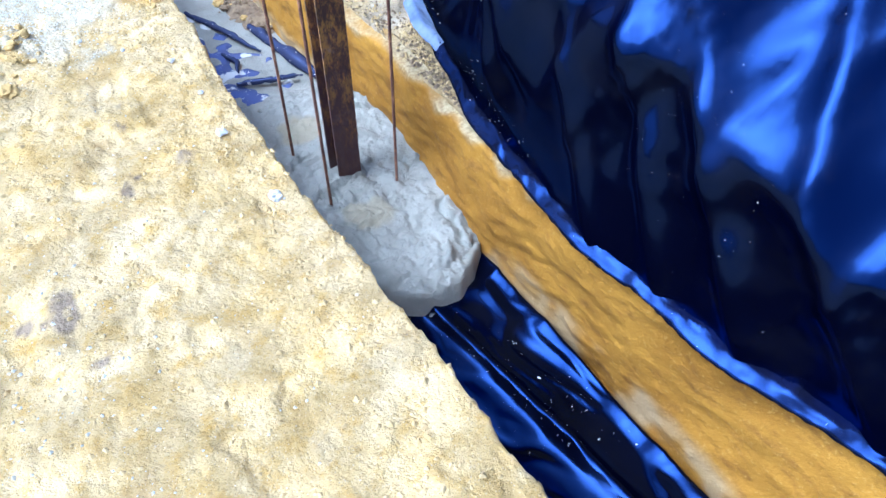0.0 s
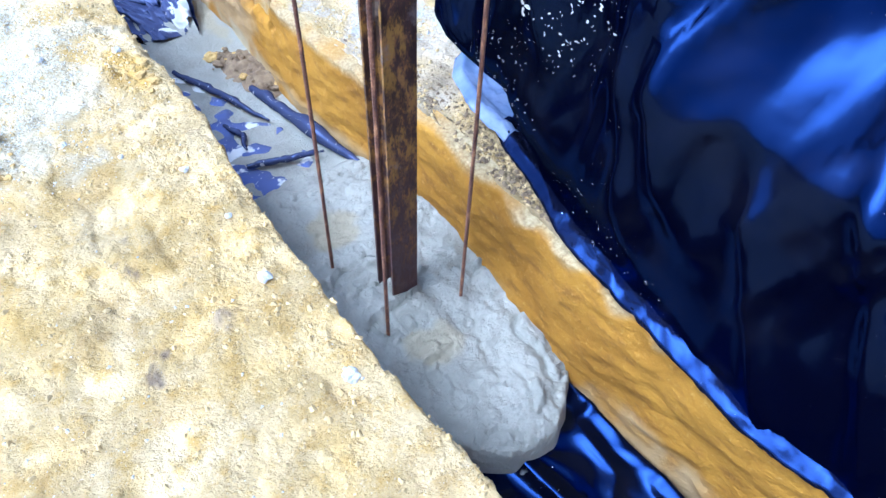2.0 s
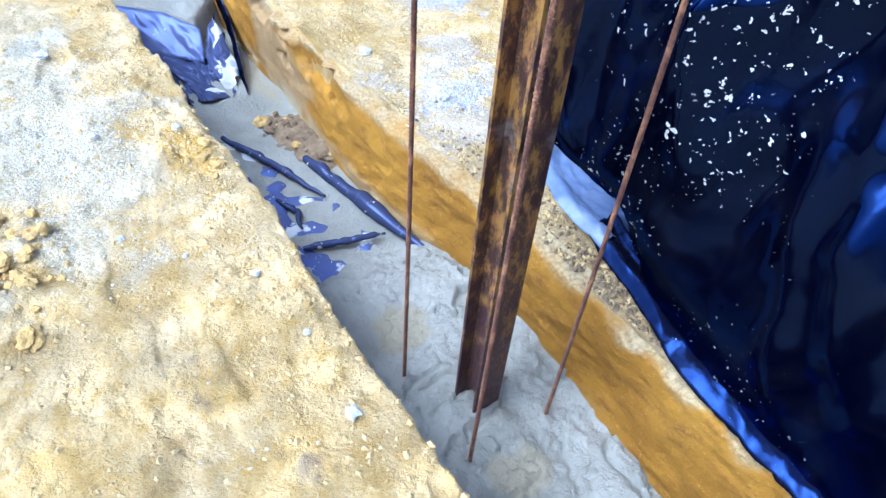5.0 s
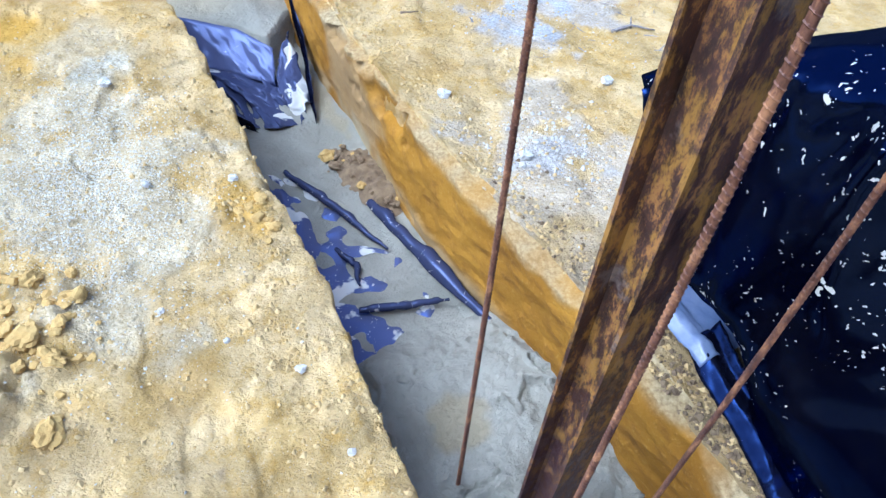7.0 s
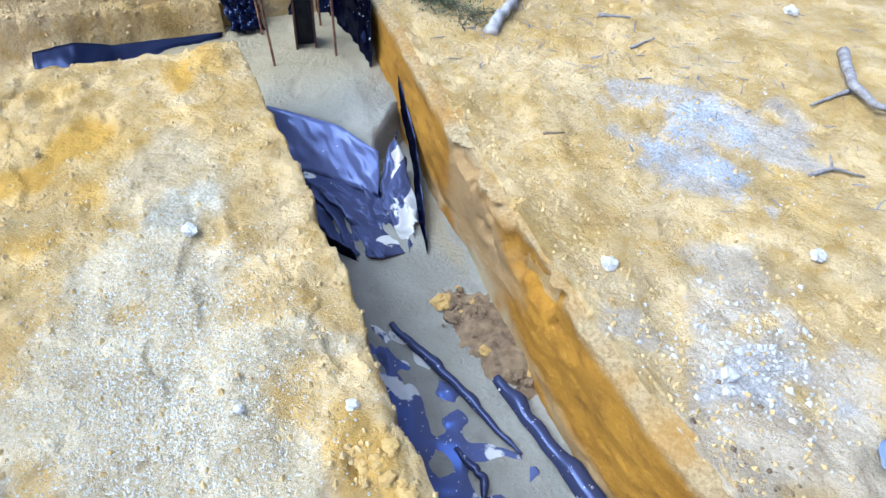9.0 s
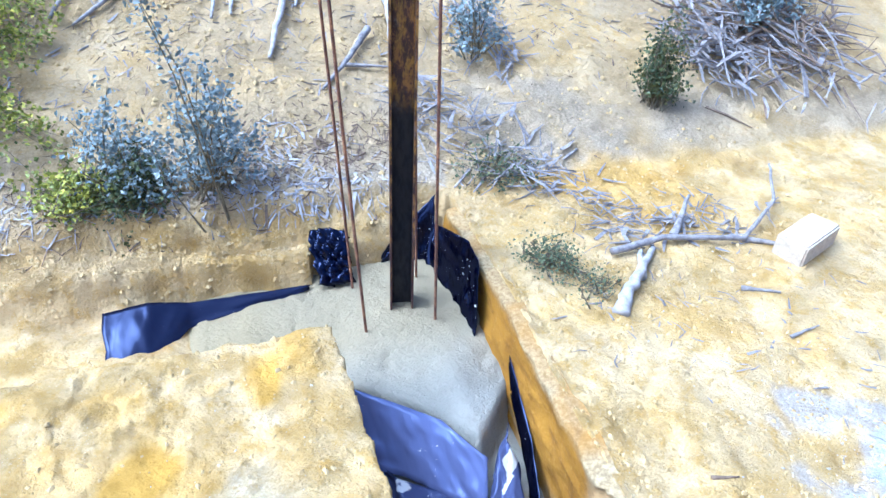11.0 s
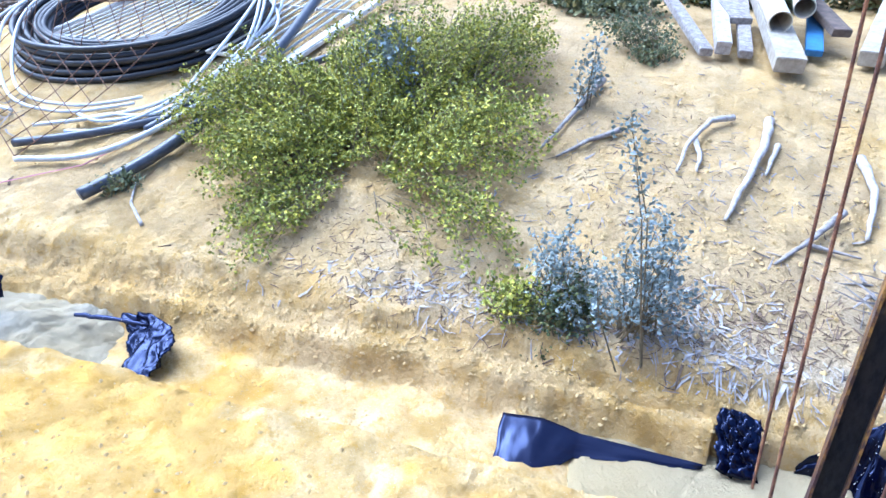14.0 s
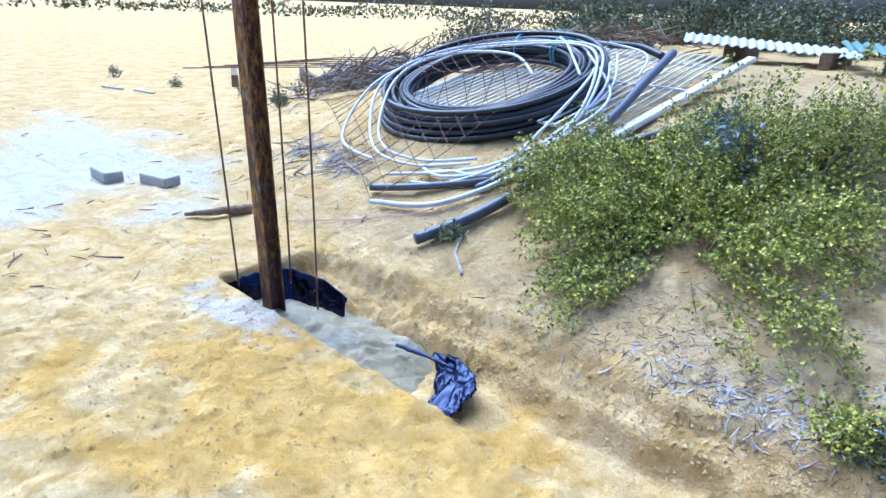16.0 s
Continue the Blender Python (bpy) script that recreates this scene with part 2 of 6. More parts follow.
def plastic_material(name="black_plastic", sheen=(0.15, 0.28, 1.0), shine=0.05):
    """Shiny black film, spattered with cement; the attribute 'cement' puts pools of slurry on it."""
    m, nt, b = material(name)
    film = (0.0006, 0.0008, 0.005)
    vor = nt.nodes.new("ShaderNodeTexVoronoi")
    vor.inputs["Scale"].default_value, vor.inputs["Randomness"].default_value = 60, 1.0
    tc = nt.nodes.new("ShaderNodeTexCoord")
    warp = node(nt, "ShaderNodeTexNoise", Scale=70)
    nt.links.new(tc.outputs["Object"], warp.inputs[0])
    mixv = nt.nodes.new("ShaderNodeMix")
    mixv.data_type = "VECTOR"
    mixv.inputs[0].default_value = 0.035
    nt.links.new(tc.outputs["Object"], mixv.inputs[4])
    nt.links.new(warp.outputs["Color"], mixv.inputs[5])
    nt.links.new(mixv.outputs[1], vor.inputs["Vector"])
    sep = nt.nodes.new("ShaderNodeSeparateColor")
    nt.links.new(vor.outputs["Color"], sep.inputs[0])
    size = ramp(nt, sep.outputs[0], 0.30, 1.0, 0.02, 0.21)
    area = nt.nodes.new("ShaderNodeMath")
    area.operation = "MULTIPLY"
    nt.links.new(size, area.inputs[0])
    nt.links.new(attr(nt, "specks"), area.inputs[1])
    dot = nt.nodes.new("ShaderNodeMath")
    dot.operation = "LESS_THAN"
    nt.links.new(vor.outputs["Distance"], dot.inputs[0])
    nt.links.new(area.outputs[0], dot.inputs[1])
    dust_sheen = noise_fac(nt, 5, 5, 0.7)
    c = mixcol(nt, ramp(nt, dust_sheen, 0.5, 0.8, 0, 0.012), film, (0.35, 0.33, 0.30))
    # base colour lightened to pale blue: painted sky reflection plus a thin cement film
    c = mixcol(nt, attr(nt, "dust_sheen"), c, (0.12, 0.135, 0.26))
    c = mixcol(nt, dot.outputs[0], c, (0.62, 0.60, 0.55))
    # larger splashes, few and ragged
    warp2 = node(nt, "ShaderNodeTexNoise", Scale=26)
    warp2.inputs["Detail"].default_value = 4
    nt.links.new(tc.outputs["Object"], warp2.inputs[0])
    mix2 = nt.nodes.new("ShaderNodeMix")
    mix2.data_type = "VECTOR"
    mix2.inputs[0].default_value = 0.07
    nt.links.new(tc.outputs["Object"], mix2.inputs[4])
    nt.links.new(warp2.outputs["Color"], mix2.inputs[5])
    vor2 = nt.nodes.new("ShaderNodeTexVoronoi")
    vor2.inputs["Scale"].default_value = 21
    nt.links.new(mix2.outputs[1], vor2.inputs["Vector"])
    sep2 = nt.nodes.new("ShaderNodeSeparateColor")
    nt.links.new(vor2.outputs["Color"], sep2.inputs[0])
    area2 = nt.nodes.new("ShaderNodeMath")
    area2.operation = "MULTIPLY"
    nt.links.new(ramp(nt, sep2.outputs[1], 0.74, 1.0, 0.0, 0.23), area2.inputs[0])
    nt.links.new(attr(nt, "specks"), area2.inputs[1])
    splash = nt.nodes.new("ShaderNodeMath")
    splash.operation = "LESS_THAN"
    nt.links.new(vor2.outputs["Distance"], splash.inputs[0])
    nt.links.new(area2.outputs[0], splash.inputs[1])
    c = mixcol(nt, splash.outputs[0], c, (0.66, 0.63, 0.57))
    edge = nt.nodes.new("ShaderNodeMath")
    edge.operation = "ADD"
    nt.links.new(attr(nt, "cement"), edge.inputs[0])
    nt.links.new(ramp(nt, noise_fac(nt, 8, 4, 0.5), 0.3, 0.7, -0.35, 0.35), edge.inputs[1])
    pool = ramp(nt, edge.outputs[0], 0.47, 0.53)
    c = mixcol(nt, pool, c, (0.60, 0.59, 0.55))
    nt.links.new(c, b.inputs["Base Color"])
    rough = nt.nodes.new("ShaderNodeMath")
    rough.operation = "MAXIMUM"
    nt.links.new(ramp(nt, dust_sheen, 0.4, 0.75, 0.14, 0.26), rough.inputs[0])
    nt.links.new(ramp(nt, pool, 0, 1, 0, 0.6), rough.inputs[1])
    nt.links.new(rough.outputs[0], b.inputs["Roughness"])
    b.inputs["Specular IOR Level"].default_value = 0.0
    bumped(nt, b, ((noise_fac(nt, 5, 3, 0.5), 0.12, 0.02), (noise_fac(nt, 45, 2, 0.5), 0.08, 0.003)))
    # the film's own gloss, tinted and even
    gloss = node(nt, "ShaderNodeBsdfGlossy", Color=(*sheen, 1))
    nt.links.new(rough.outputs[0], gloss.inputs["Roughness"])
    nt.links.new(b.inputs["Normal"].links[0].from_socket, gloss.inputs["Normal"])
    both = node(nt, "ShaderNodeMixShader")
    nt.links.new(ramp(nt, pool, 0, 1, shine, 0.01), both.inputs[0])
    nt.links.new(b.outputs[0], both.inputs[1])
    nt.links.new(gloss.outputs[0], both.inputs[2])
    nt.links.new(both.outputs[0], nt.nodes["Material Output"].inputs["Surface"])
    return m


def steel_material(name, dark, mid_c, bright, scale=18.0, paint=None):
    m, nt, b = material(name)
    tcs = nt.nodes.new("ShaderNodeTexCoord")
    mps = nt.nodes.new("ShaderNodeMapping")
    mps.inputs["Scale"].default_value = (1, 1, 0.4)
    nt.links.new(tcs.outputs["Object"], mps.inputs[0])
    n1, n2 = noise_fac(nt, scale, 7, 0.72, mps.outputs[0]), noise_fac(nt, scale * 6, 4, 0.6)
    c = mixcol(nt, ramp(nt, n1, 0.36, 0.60), dark, mid_c)
    c = mixcol(nt, ramp(nt, n1, 0.52, 0.60, 0, 0.85), c, bright)
    c = mixcol(nt, ramp(nt, n2, 0.55, 0.72, 0, 0.5), c, dark)
    if paint:
        flake = noise_fac(nt, 22, 7, 0.78, mps.outputs[0])
        c = mixcol(nt, ramp(nt, flake, 0.49, 0.58, 0, 0.85), c, (0.33, 0.18, 0.03))
        c = mixcol(nt, ramp(nt, noise_fac(nt, 26, 7, 0.8, mps.outputs[0]), 0.54, 0.62, 0, 0.85), c, (0.035, 0.02, 0.018))
        c = mixcol(nt, ramp(nt, noise_fac(nt, 7, 5, 0.7), 0.58, 0.66, 0, 0.6), c, (0.20, 0.165, 0.15))
        sepz = nt.nodes.new("ShaderNodeSeparateXYZ")
        nt.links.new(tcs.outputs["Object"], sepz.inputs[0])
        low = nt.nodes.new("ShaderNodeMath")
        nt.links.new(sepz.outputs["Z"], low.inputs[0])
        nt.links.new(ramp(nt, n1, 0.3, 0.7, -0.35, 0.35), low.inputs[1])
        c = mixcol(nt, ramp(nt, low.outputs[0], 0.35, 0.95, 0.9, 0), c, (0.062, 0.028, 0.032))
        c = mixcol(nt, attr(nt, "paint"), c, paint)
    nt.links.new(c, b.inputs["Base Color"])
    b.inputs["Metallic"].default_value = 0.15
    nt.links.new(ramp(nt, n1, 0.4, 0.6, 0.45, 0.8), b.inputs["Roughness"])
    bumped(nt, b, ((n1, 0.35, 0.004), (n2, 0.4, 0.0015)))
    return m


def plain(name, colour, colour2=None, scale=30.0, rough=0.7, bump=0.3, metal=0.0):
    m, nt, b = material(name)
    n = noise_fac(nt, scale, 5, 0.65)
    colour2 = colour2 or tuple(0.6 * x for x in colour)
    c = mixcol(nt, ramp(nt, n, 0.35, 0.65), colour2, colour)
    nt.links.new(c, b.inputs["Base Color"])
    b.inputs["Roughness"].default_value, b.inputs["Metallic"].default_value = rough, metal
    bumped(nt, b, ((n, bump, 0.006),))
    return m


SOIL = soil_material("sandy_soil", True)
STONE_SOIL = soil_material("soil_clods", False)
WALL = wall_material()
CONCRETE = concrete_material()
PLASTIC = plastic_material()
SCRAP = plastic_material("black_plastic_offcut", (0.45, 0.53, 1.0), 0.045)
RUST = steel_material("rusty_steel", (0.022, 0.012, 0.012), (0.10, 0.046, 0.032), (0.34, 0.17, 0.04), 30, paint=(0.008, 0.008, 0.012))
REBAR = steel_material("rusty_rebar", (0.06, 0.025, 0.02), (0.21, 0.095, 0.05), (0.34, 0.17, 0.075), 40)


# ---- mesh helpers ----
def mesh_object(name, verts, faces, mat, parent=None, smooth=True, attrs=None):
    me = bpy.data.meshes.new(name)
    me.from_pydata([tuple(p) for p in verts], [], faces)
    me.materials.append(mat)
    if smooth:
        me.polygons.foreach_set("use_smooth", [True] * len(me.polygons))
    for key, values in (attrs or {}).items():
        a = me.attributes.new(key, "FLOAT", "POINT")
        a.data.foreach_set("value", np.asarray(values, np.float32).ravel())
    ob = new(name, me)
    ob.parent = parent
    return ob


def part(name, bm, mat, parent=None, label="", smooth=False):
    me = bpy.data.meshes.new(name)
    bm.normal_update()
    bm.to_mesh(me)
    bm.free()
    me.materials.append(mat)
    if smooth:
        me.polygons.foreach_set("use_smooth", [True] * len(me.polygons))
    ob = new(name, me)
    ob.parent = parent
    if label:
        ob["label"] = label
    return ob


def grid_faces(ni, nj, flip=False):
    i, j = np.meshgrid(np.arange(ni - 1), np.arange(nj - 1), indexing="ij")
    a = (i * nj + j).ravel()
    f = np.stack([a, a + nj, a + nj + 1, a + 1], 1)
    return (f[:, ::-1] if flip else f).tolist()


def uv_points(u, v, z):
    """World points from arrays of plan coordinates."""
    u, v, z = (np.asarray(q, float).ravel() for q in (u, v, z))
    return np.stack([AX_U.x * u + AX_V.x * v, AX_U.y * u + AX_V.y * v, z], 1)


def spread(lo, hi, step, far, count=46):
    """Even lines from lo to hi, then ever wider ones out to far on both sides."""
    inner = np.arange(lo, hi + step / 2, step)
    r = np.geomspace(step, far, count)
    return np.concatenate([lo - np.cumsum(r)[::-1], inner, hi + np.cumsum(r)])


def tube(points, radius, sides=8, closed=False, taper=None):
    """A bmesh tube along points."""
    bm = bmesh.new()
    pts = [Vector(p) for p in points]
    rings, n = [], len(pts)
    up = Vector((0, 0, 1))
    side = None
    for k, p in enumerate(pts):
        d = (pts[(k + 1) % n] - pts[k - 1]) if closed else (pts[min(k + 1, n - 1)] - pts[max(k - 1, 0)])
        d = d.normalized() if d.length > 1e-9 else Vector((0, 0, 1))
        if side is None:
            side = d.cross(up if abs(d.z) < 0.9 else Vector((1, 0, 0)))
        side = (side - d * side.dot(d)).normalized()
        other = d.cross(side)
        r = radius * (taper(k / max(n - 1, 1)) if taper else 1.0)
        rings.append([bm.verts.new(p + (side * math.cos(a) + other * math.sin(a)) * r)
                      for a in (2 * math.pi * q / sides for q in range(sides))])
    for k in range(n if closed else n - 1):
        r0, r1 = rings[k], rings[(k + 1) % n]
        for q in range(sides):
            bm.faces.new((r0[q], r0[(q + 1) % sides], r1[(q + 1) % sides], r1[q]))
    if not closed:
        bm.faces.new(rings[0][::-1])
        bm.faces.new(rings[-1])
    return bm


def box(sx, sy, sz, bevel=0.0, centre=(0, 0, 0)):
    bm = bmesh.new()
    bmesh.ops.create_cube(bm, size=1.0)
    bmesh.ops.scale(bm, vec=(sx, sy, sz), verts=bm.verts)
    if bevel:
        bmesh.ops.bevel(bm, geom=bm.edges[:], offset=bevel, segments=2, affect="EDGES")
    bmesh.ops.translate(bm, vec=centre, verts=bm.verts)
    return bm


def empty(name, place, turn=0.0, label="", category="", group=""):
    ob = new(name)
    ob.empty_display_size = 0.1
    ob.matrix_world = pose(*place, 0, 0, turn)
    return tagged(ob, label, category, group)


# ---- ground: one sheet to the horizon, both trenches cut into it ----
gv = np.concatenate([spread(-3.6, 2.6, 0.018, 700, 52), np.arange(0.931, 1.03, 0.006), np.arange(1.591, 1.72, 0.009), np.arange(-0.103, 0.92, 0.018)])
gv = np.unique(np.round(gv, 4))
gu = spread(-0.2, 7.0, 0.014, 700, 52)
VV, UU = np.meshgrid(gv, gu, indexing="ij")
ZZ = ground_z(UU, VV)


def floor_at(u, v):
    """Height of the ground sheet at one place."""
    i, j = int(np.searchsorted(gv, v)), int(np.searchsorted(gu, u))
    fv, fu = (v - gv[i - 1]) / (gv[i] - gv[i - 1]), (u - gu[j - 1]) / (gu[j] - gu[j - 1])
    return float((ZZ[i - 1, j - 1] * (1 - fv) + ZZ[i, j - 1] * fv) * (1 - fu) + (ZZ[i - 1, j] * (1 - fv) + ZZ[i, j] * fv) * fu)


in_trench = (ZZ < -0.11) & (UU < 6.1)
m_wall = np.where(in_trench & (UU < 5.2), 0.9, 0.0)
m_wall = np.maximum(m_wall, 0.15 * blob(UU, VV, 5.9, -0.5, 0.22, 4.0))
m_white = 0.5 * blob(UU, VV, 3.5, 0.48, 0.55, 0.32, 0.8) + 0.35 * blob(UU, VV, 4.3, 0.6, 0.25, 0.2) \
    + 1.0 * blob(UU, VV, 5.3, -7.2, 1.2, 2.3, 0.5) + 0.12 * blob(UU, VV, 2.9, 2.1, 0.5, 0.4, 0.9)
m_grey = 0.6 * blob(UU, VV, 4.15, 2.5, 0.30, 0.32, 1.0) + 0.6 * blob(UU, VV, 3.9, 2.65, 0.22, 0.34, 1.0) \
    + 0.4 * blob(UU, VV, 3.12, 1.97, 0.27, 0.27, 1.1) + 0.4 * blob(UU, VV, 2.7, 2.1, 0.35, 0.4, 1.1) \
    + 0.6 * blob(UU, VV, 4.95, -2.75, 0.16, 0.5, 0.4)
m_ochre = 0.7 * blob(UU, VV, 3.2, 0.86, 0.14, 0.09) + 0.25 * blob(UU, VV, 5.0, 0.83, 0.12, 0.1) + 0.6 * blob(UU, VV, 4.5, -1.6, 0.6, 1.2, 1.2) + 0.3 * blob(UU, VV, 4.7, 0.3, 0.3, 0.5, 1.0) \
    + 0.5 * blob(UU, VV, 5.9, 2.6, 0.5, 0.5, 0.6)
m_litter = 0.32 * sstep(UU, 6.1, 6.5) * (1 - sstep(UU, 10, 12)) * sstep(VV, -3.5, -2.0) * sstep(fbm(UU, VV, 0.35, 4, 97), -0.1, 0.8) + sstep(UU, 5.95, 6.1) * (1 - sstep(UU, 6.25, 6.7)) * sstep(VV, -1.6, -0.6) * (0.5 + 0.5 * fbm(UU, VV, 0.2, 3, 8)) \
    + 0.7 * blob(UU, VV, 11.0, -6.5, 1.6, 2.0, 0.6) + 0.6 * blob(UU, VV, 6.3, 2.4, 0.35, 1.0, 0.7)
m_stain = sstep(fbm(UU, VV, 0.05, 3, 14), -0.35, 0.45) * sum(0.7 * blob(UU, VV, cu, cv, ru, rv, 1.1, 6) for cu, cv, ru, rv in (
    (1.53, 0.21, 0.075, 0.055), (1.29, 0.26, 0.04, 0.035), (1.52, 0.10, 0.03, 0.03), (2.32, 0.57, 0.045, 0.025), (1.96, 0.53, 0.03, 0.02), (1.89, 0.47, 0.03, 0.025), (1.91, 0.70, 0.05, 0.035)))
m_hill = 0.62 * sstep(UU, 5.95, 6.3) * (1 - sstep(UU, 12, 15)) * sstep(VV, -6.0, -2.0) * (0.8 + 0.4 * fbm(UU, VV, 0.6, 4, 99)) \
    + 0.3 * sstep(UU, 5.72, 5.85) * (1 - sstep(UU, 5.9, 6.05)) * sstep(VV, -3.3, -2.2) * (1 - sstep(VV, 1.5, 1.7)) * sstep(fbm(UU * 4, VV * 0.5, 0.3, 4, 95), -0.3, 0.6) \
    + 0.75 * sstep(UU, 1.2, 1.5) * (1 - sstep(UU, 2.5, 3.0)) * sstep(VV, 1.56, 1.6) * (1 - sstep(VV, 1.9, 2.1)) * (0.8 + 0.5 * fbm(UU, VV, 0.1, 3, 92))
ground = mesh_object("ground", uv_points(UU, VV, ZZ), grid_faces(len(gv), len(gu)), SOIL, attrs={
    "wall": m_wall, "white": np.clip(m_white, 0, 1), "grey": np.clip(m_grey, 0, 1), "ochre": np.clip(m_ochre, 0, 1), "litter": np.clip(m_litter, 0, 1), "hill": np.clip(m_hill, 0, 1), "stain": np.clip(m_stain, 0, 1)})
tagged(ground, "dry yellow sandy soil with pale dusty patches", "ground", kind="structure")

# cut face of the first trench, on its right
wu, wz = np.arange(-1.2, 5.86, 0.011), np.linspace(-0.7, 0.0, 56)
WU, WZ = np.meshgrid(wu, wz, indexing="ij")
scoop = 0.5 + 0.5 * np.cos(2 * math.pi * (WU / 0.23 + 0.6 * vnoise(WU * 2, WU * 0, 86)))
scoop = scoop * (1 - sstep(WU, 2.4, 2.8))
relief = 0.012 * fbm(WU + 0.5 * WZ, WZ * 1.8, 0.28, 3, 81) + 0.003 * fbm(WU, WZ * 1.5, 0.04, 3, 83)
relief = relief - 0.006 * np.clip(fbm(WU + 0.8 * WZ, WZ * 3.0, 0.11, 3, 84) - 0.2, 0, 1)
ledge = 0.012 * sstep(fbm(WU, WZ * 0.4, 0.7, 4, 85), 0.2, 1.0) * sstep(WZ, -0.22, -0.05)
broken = 0.04 * blob(WU, WZ, 3.72, -0.05, 0.22, 0.15, 0.8, 88) + 0.04 * blob(WU, WZ, 4.15, -0.02, 0.12, 0.10, 0.8, 90)
turn_in = 0.075 * sstep(WZ, -0.075, 0.0)
up_wall = np.clip((WZ + 0.5) / 0.44, 0, 1.0)
WV = right_foot(WU) * (1 - up_wall) + right_lip(WU) * up_wall - 0.012 + relief + ledge + broken + turn_in + 0.008 * scoop * sstep(WZ, -0.35, -0.1)
WZ2 = np.where(WZ > -0.07, np.minimum(WZ, -0.07) + (WZ + 0.07) * 0.25, WZ) + 0.006 * fbm(WU, WZ, 0.06, 3, 89)
pale_top = sstep(WZ, -0.115 + 0.05 * scoop, -0.075 + 0.05 * scoop) * (0.7 + 0.4 * fbm(WU, WZ, 0.12, 4, 91)) * sstep(WU, 0.9, 1.4)
wall = mesh_object("wall_trench_right", uv_points(WU, WV, WZ2), grid_faces(len(wu), len(wz), True), WALL, attrs={
    "white": np.clip(pale_top, 0, 1),
    "grey": np.clip(0.4 * blob(WU, WZ, 4.05, -0.35, 0.35, 0.3, 0.4) + 0.5 * sstep(-WZ, 0.40, 0.47) * sstep(fbm(WU, WZ, 0.2, 3, 94), -0.3, 0.5), 0, 1)})
tagged(wall, "ochre clay cut face of a narrow trench", "trench wall", kind="structure")


# ---- concrete in the trenches ----
def concrete_pad(name, u0, u1, v0, v1, top, label, step=0.014, ochre=None):
    cu, cv = np.arange(u0, u1 + step, step), np.arange(v0, v1 + step, step)
    CV, CU = np.meshgrid(cv, cu, indexing="ij")
    z = top(CU, CV)
    att = {"ochre": np.clip(ochre(CU, CV), 0, 1) if ochre else np.zeros_like(z)}
    ob = mesh_object(name, uv_points(CU, CV, z), grid_faces(len(cv), len(cu)), CONCRETE, attrs=att)
    return tagged(ob, label, "concrete footing", "concrete footings")


def crease(u, v, s, size=0.35):
    """Thin cracks and trowel ridges in stiff concrete."""
    n = fbm(u + 0.1 * fbm(u, v, 0.2, 2, s + 3), v, size, 3, s)
    return np.exp(-(n / 0.045) ** 2)


def scarp(u, v, s, size, sharp=0.02):
    """Torn steps where stiff concrete has slumped: one side of a crack stands higher."""
    n = fbm(u + 0.06 * fbm(u, v, 0.12, 3, s + 3), v, size, 4, s, 0.55)
    here = sstep(fbm(u, v, 0.25, 2, s + 9), -0.25, 0.25)
    return here * (np.tanh(n / sharp) * np.exp(-(n / 0.22) ** 2) - 0.9 * np.exp(-(n / (0.8 * sharp)) ** 2))


def mound_top(u, v):
    front = np.interp(v, [0.95, 1.06, 1.15, 1.25, 1.40, 1.50, 1.58, 1.65], [1.66, 1.53, 1.44, 1.355, 1.335, 1.365, 1.43, 1.52]) + 0.025 * fbm(v, u * 0.2, 0.15, 2, 107)
    z = -0.45 + 0.03 * np.exp(-((u - 2.05) ** 2 + (v - 1.3) ** 2) / 0.16) + 0.016 * np.exp(-((u - 2.4) / 0.3) ** 2)
    z = z + 0.020 * fbm(u, v, 0.24, 4, 101) + 0.008 * fbm(u, v, 0.06, 4, 103) + 0.003 * fbm(u, v, 0.02, 2, 104)
    z = z + 0.019 * scarp(u, v, 105, 0.30) + 0.009 * scarp(v, u, 108, 0.17) + 0.006 * scarp(u, v, 110, 0.08)
    d = u - front
    z = z - 0.055 * (1 - sstep(d, 0.0, 0.17)) - 0.15 * (1 - sstep(d, -0.015, 0.028))
    return z - 0.08 * sstep(u, 2.7, 2.95) - 0.1 * sstep(u + 0.3 * np.abs(v - 1.3), 2.88, 2.98)


concrete_pad("concrete_footing", 1.2, 3.05, 0.95, 1.65, mound_top, "lumpy fresh grey concrete mounded round a steel post", step=0.008,
             ochre=lambda u, v: 0.6 * blob(u, v, 2.45, 1.25, 0.12, 0.1) + 0.5 * blob(u, v, 1.8, 1.28, 0.1, 0.1))


def slurry_top(u, v):
    z = -0.515 + 0.004 * fbm(u, v, 0.3, 3, 111) + 0.0015 * fbm(u, v, 0.04, 2, 113)
    edge = np.interp(v, [0.96, 1.12, 1.28, 1.40, 1.53, 1.65], [5.12, 5.00, 4.88, 4.72, 4.86, 5.0])
    up = sstep(u - edge, -0.03, 0.05)
    z = z + up * (0.165 + 0.05 * sstep(u - edge, 0.0, 0.4) + 0.012 * fbm(u, v, 0.2, 4, 115) - 0.010 * crease(u, v, 117))
    z = z - 0.1 * sstep(-v, -0.48, -0.28)
    return z


def slurry_all(u, v):
    z = slurry_top(u, v)
    return np.where((v < LEFT - 0.02) & (u < NEAR), -0.62, z)


concrete_pad("concrete_footing", 2.8, 5.98, 0.25, 1.65, slurry_all, "smooth grey concrete filling a trench corner", step=0.016,
             ochre=lambda u, v: 0.85 * sstep(u, 4.9, 5.4) + 0.3 * (1 - sstep(v, 0.35, 0.95)) + 0.5 * blob(u, v, 4.35, 1.53, 0.3, 0.06))


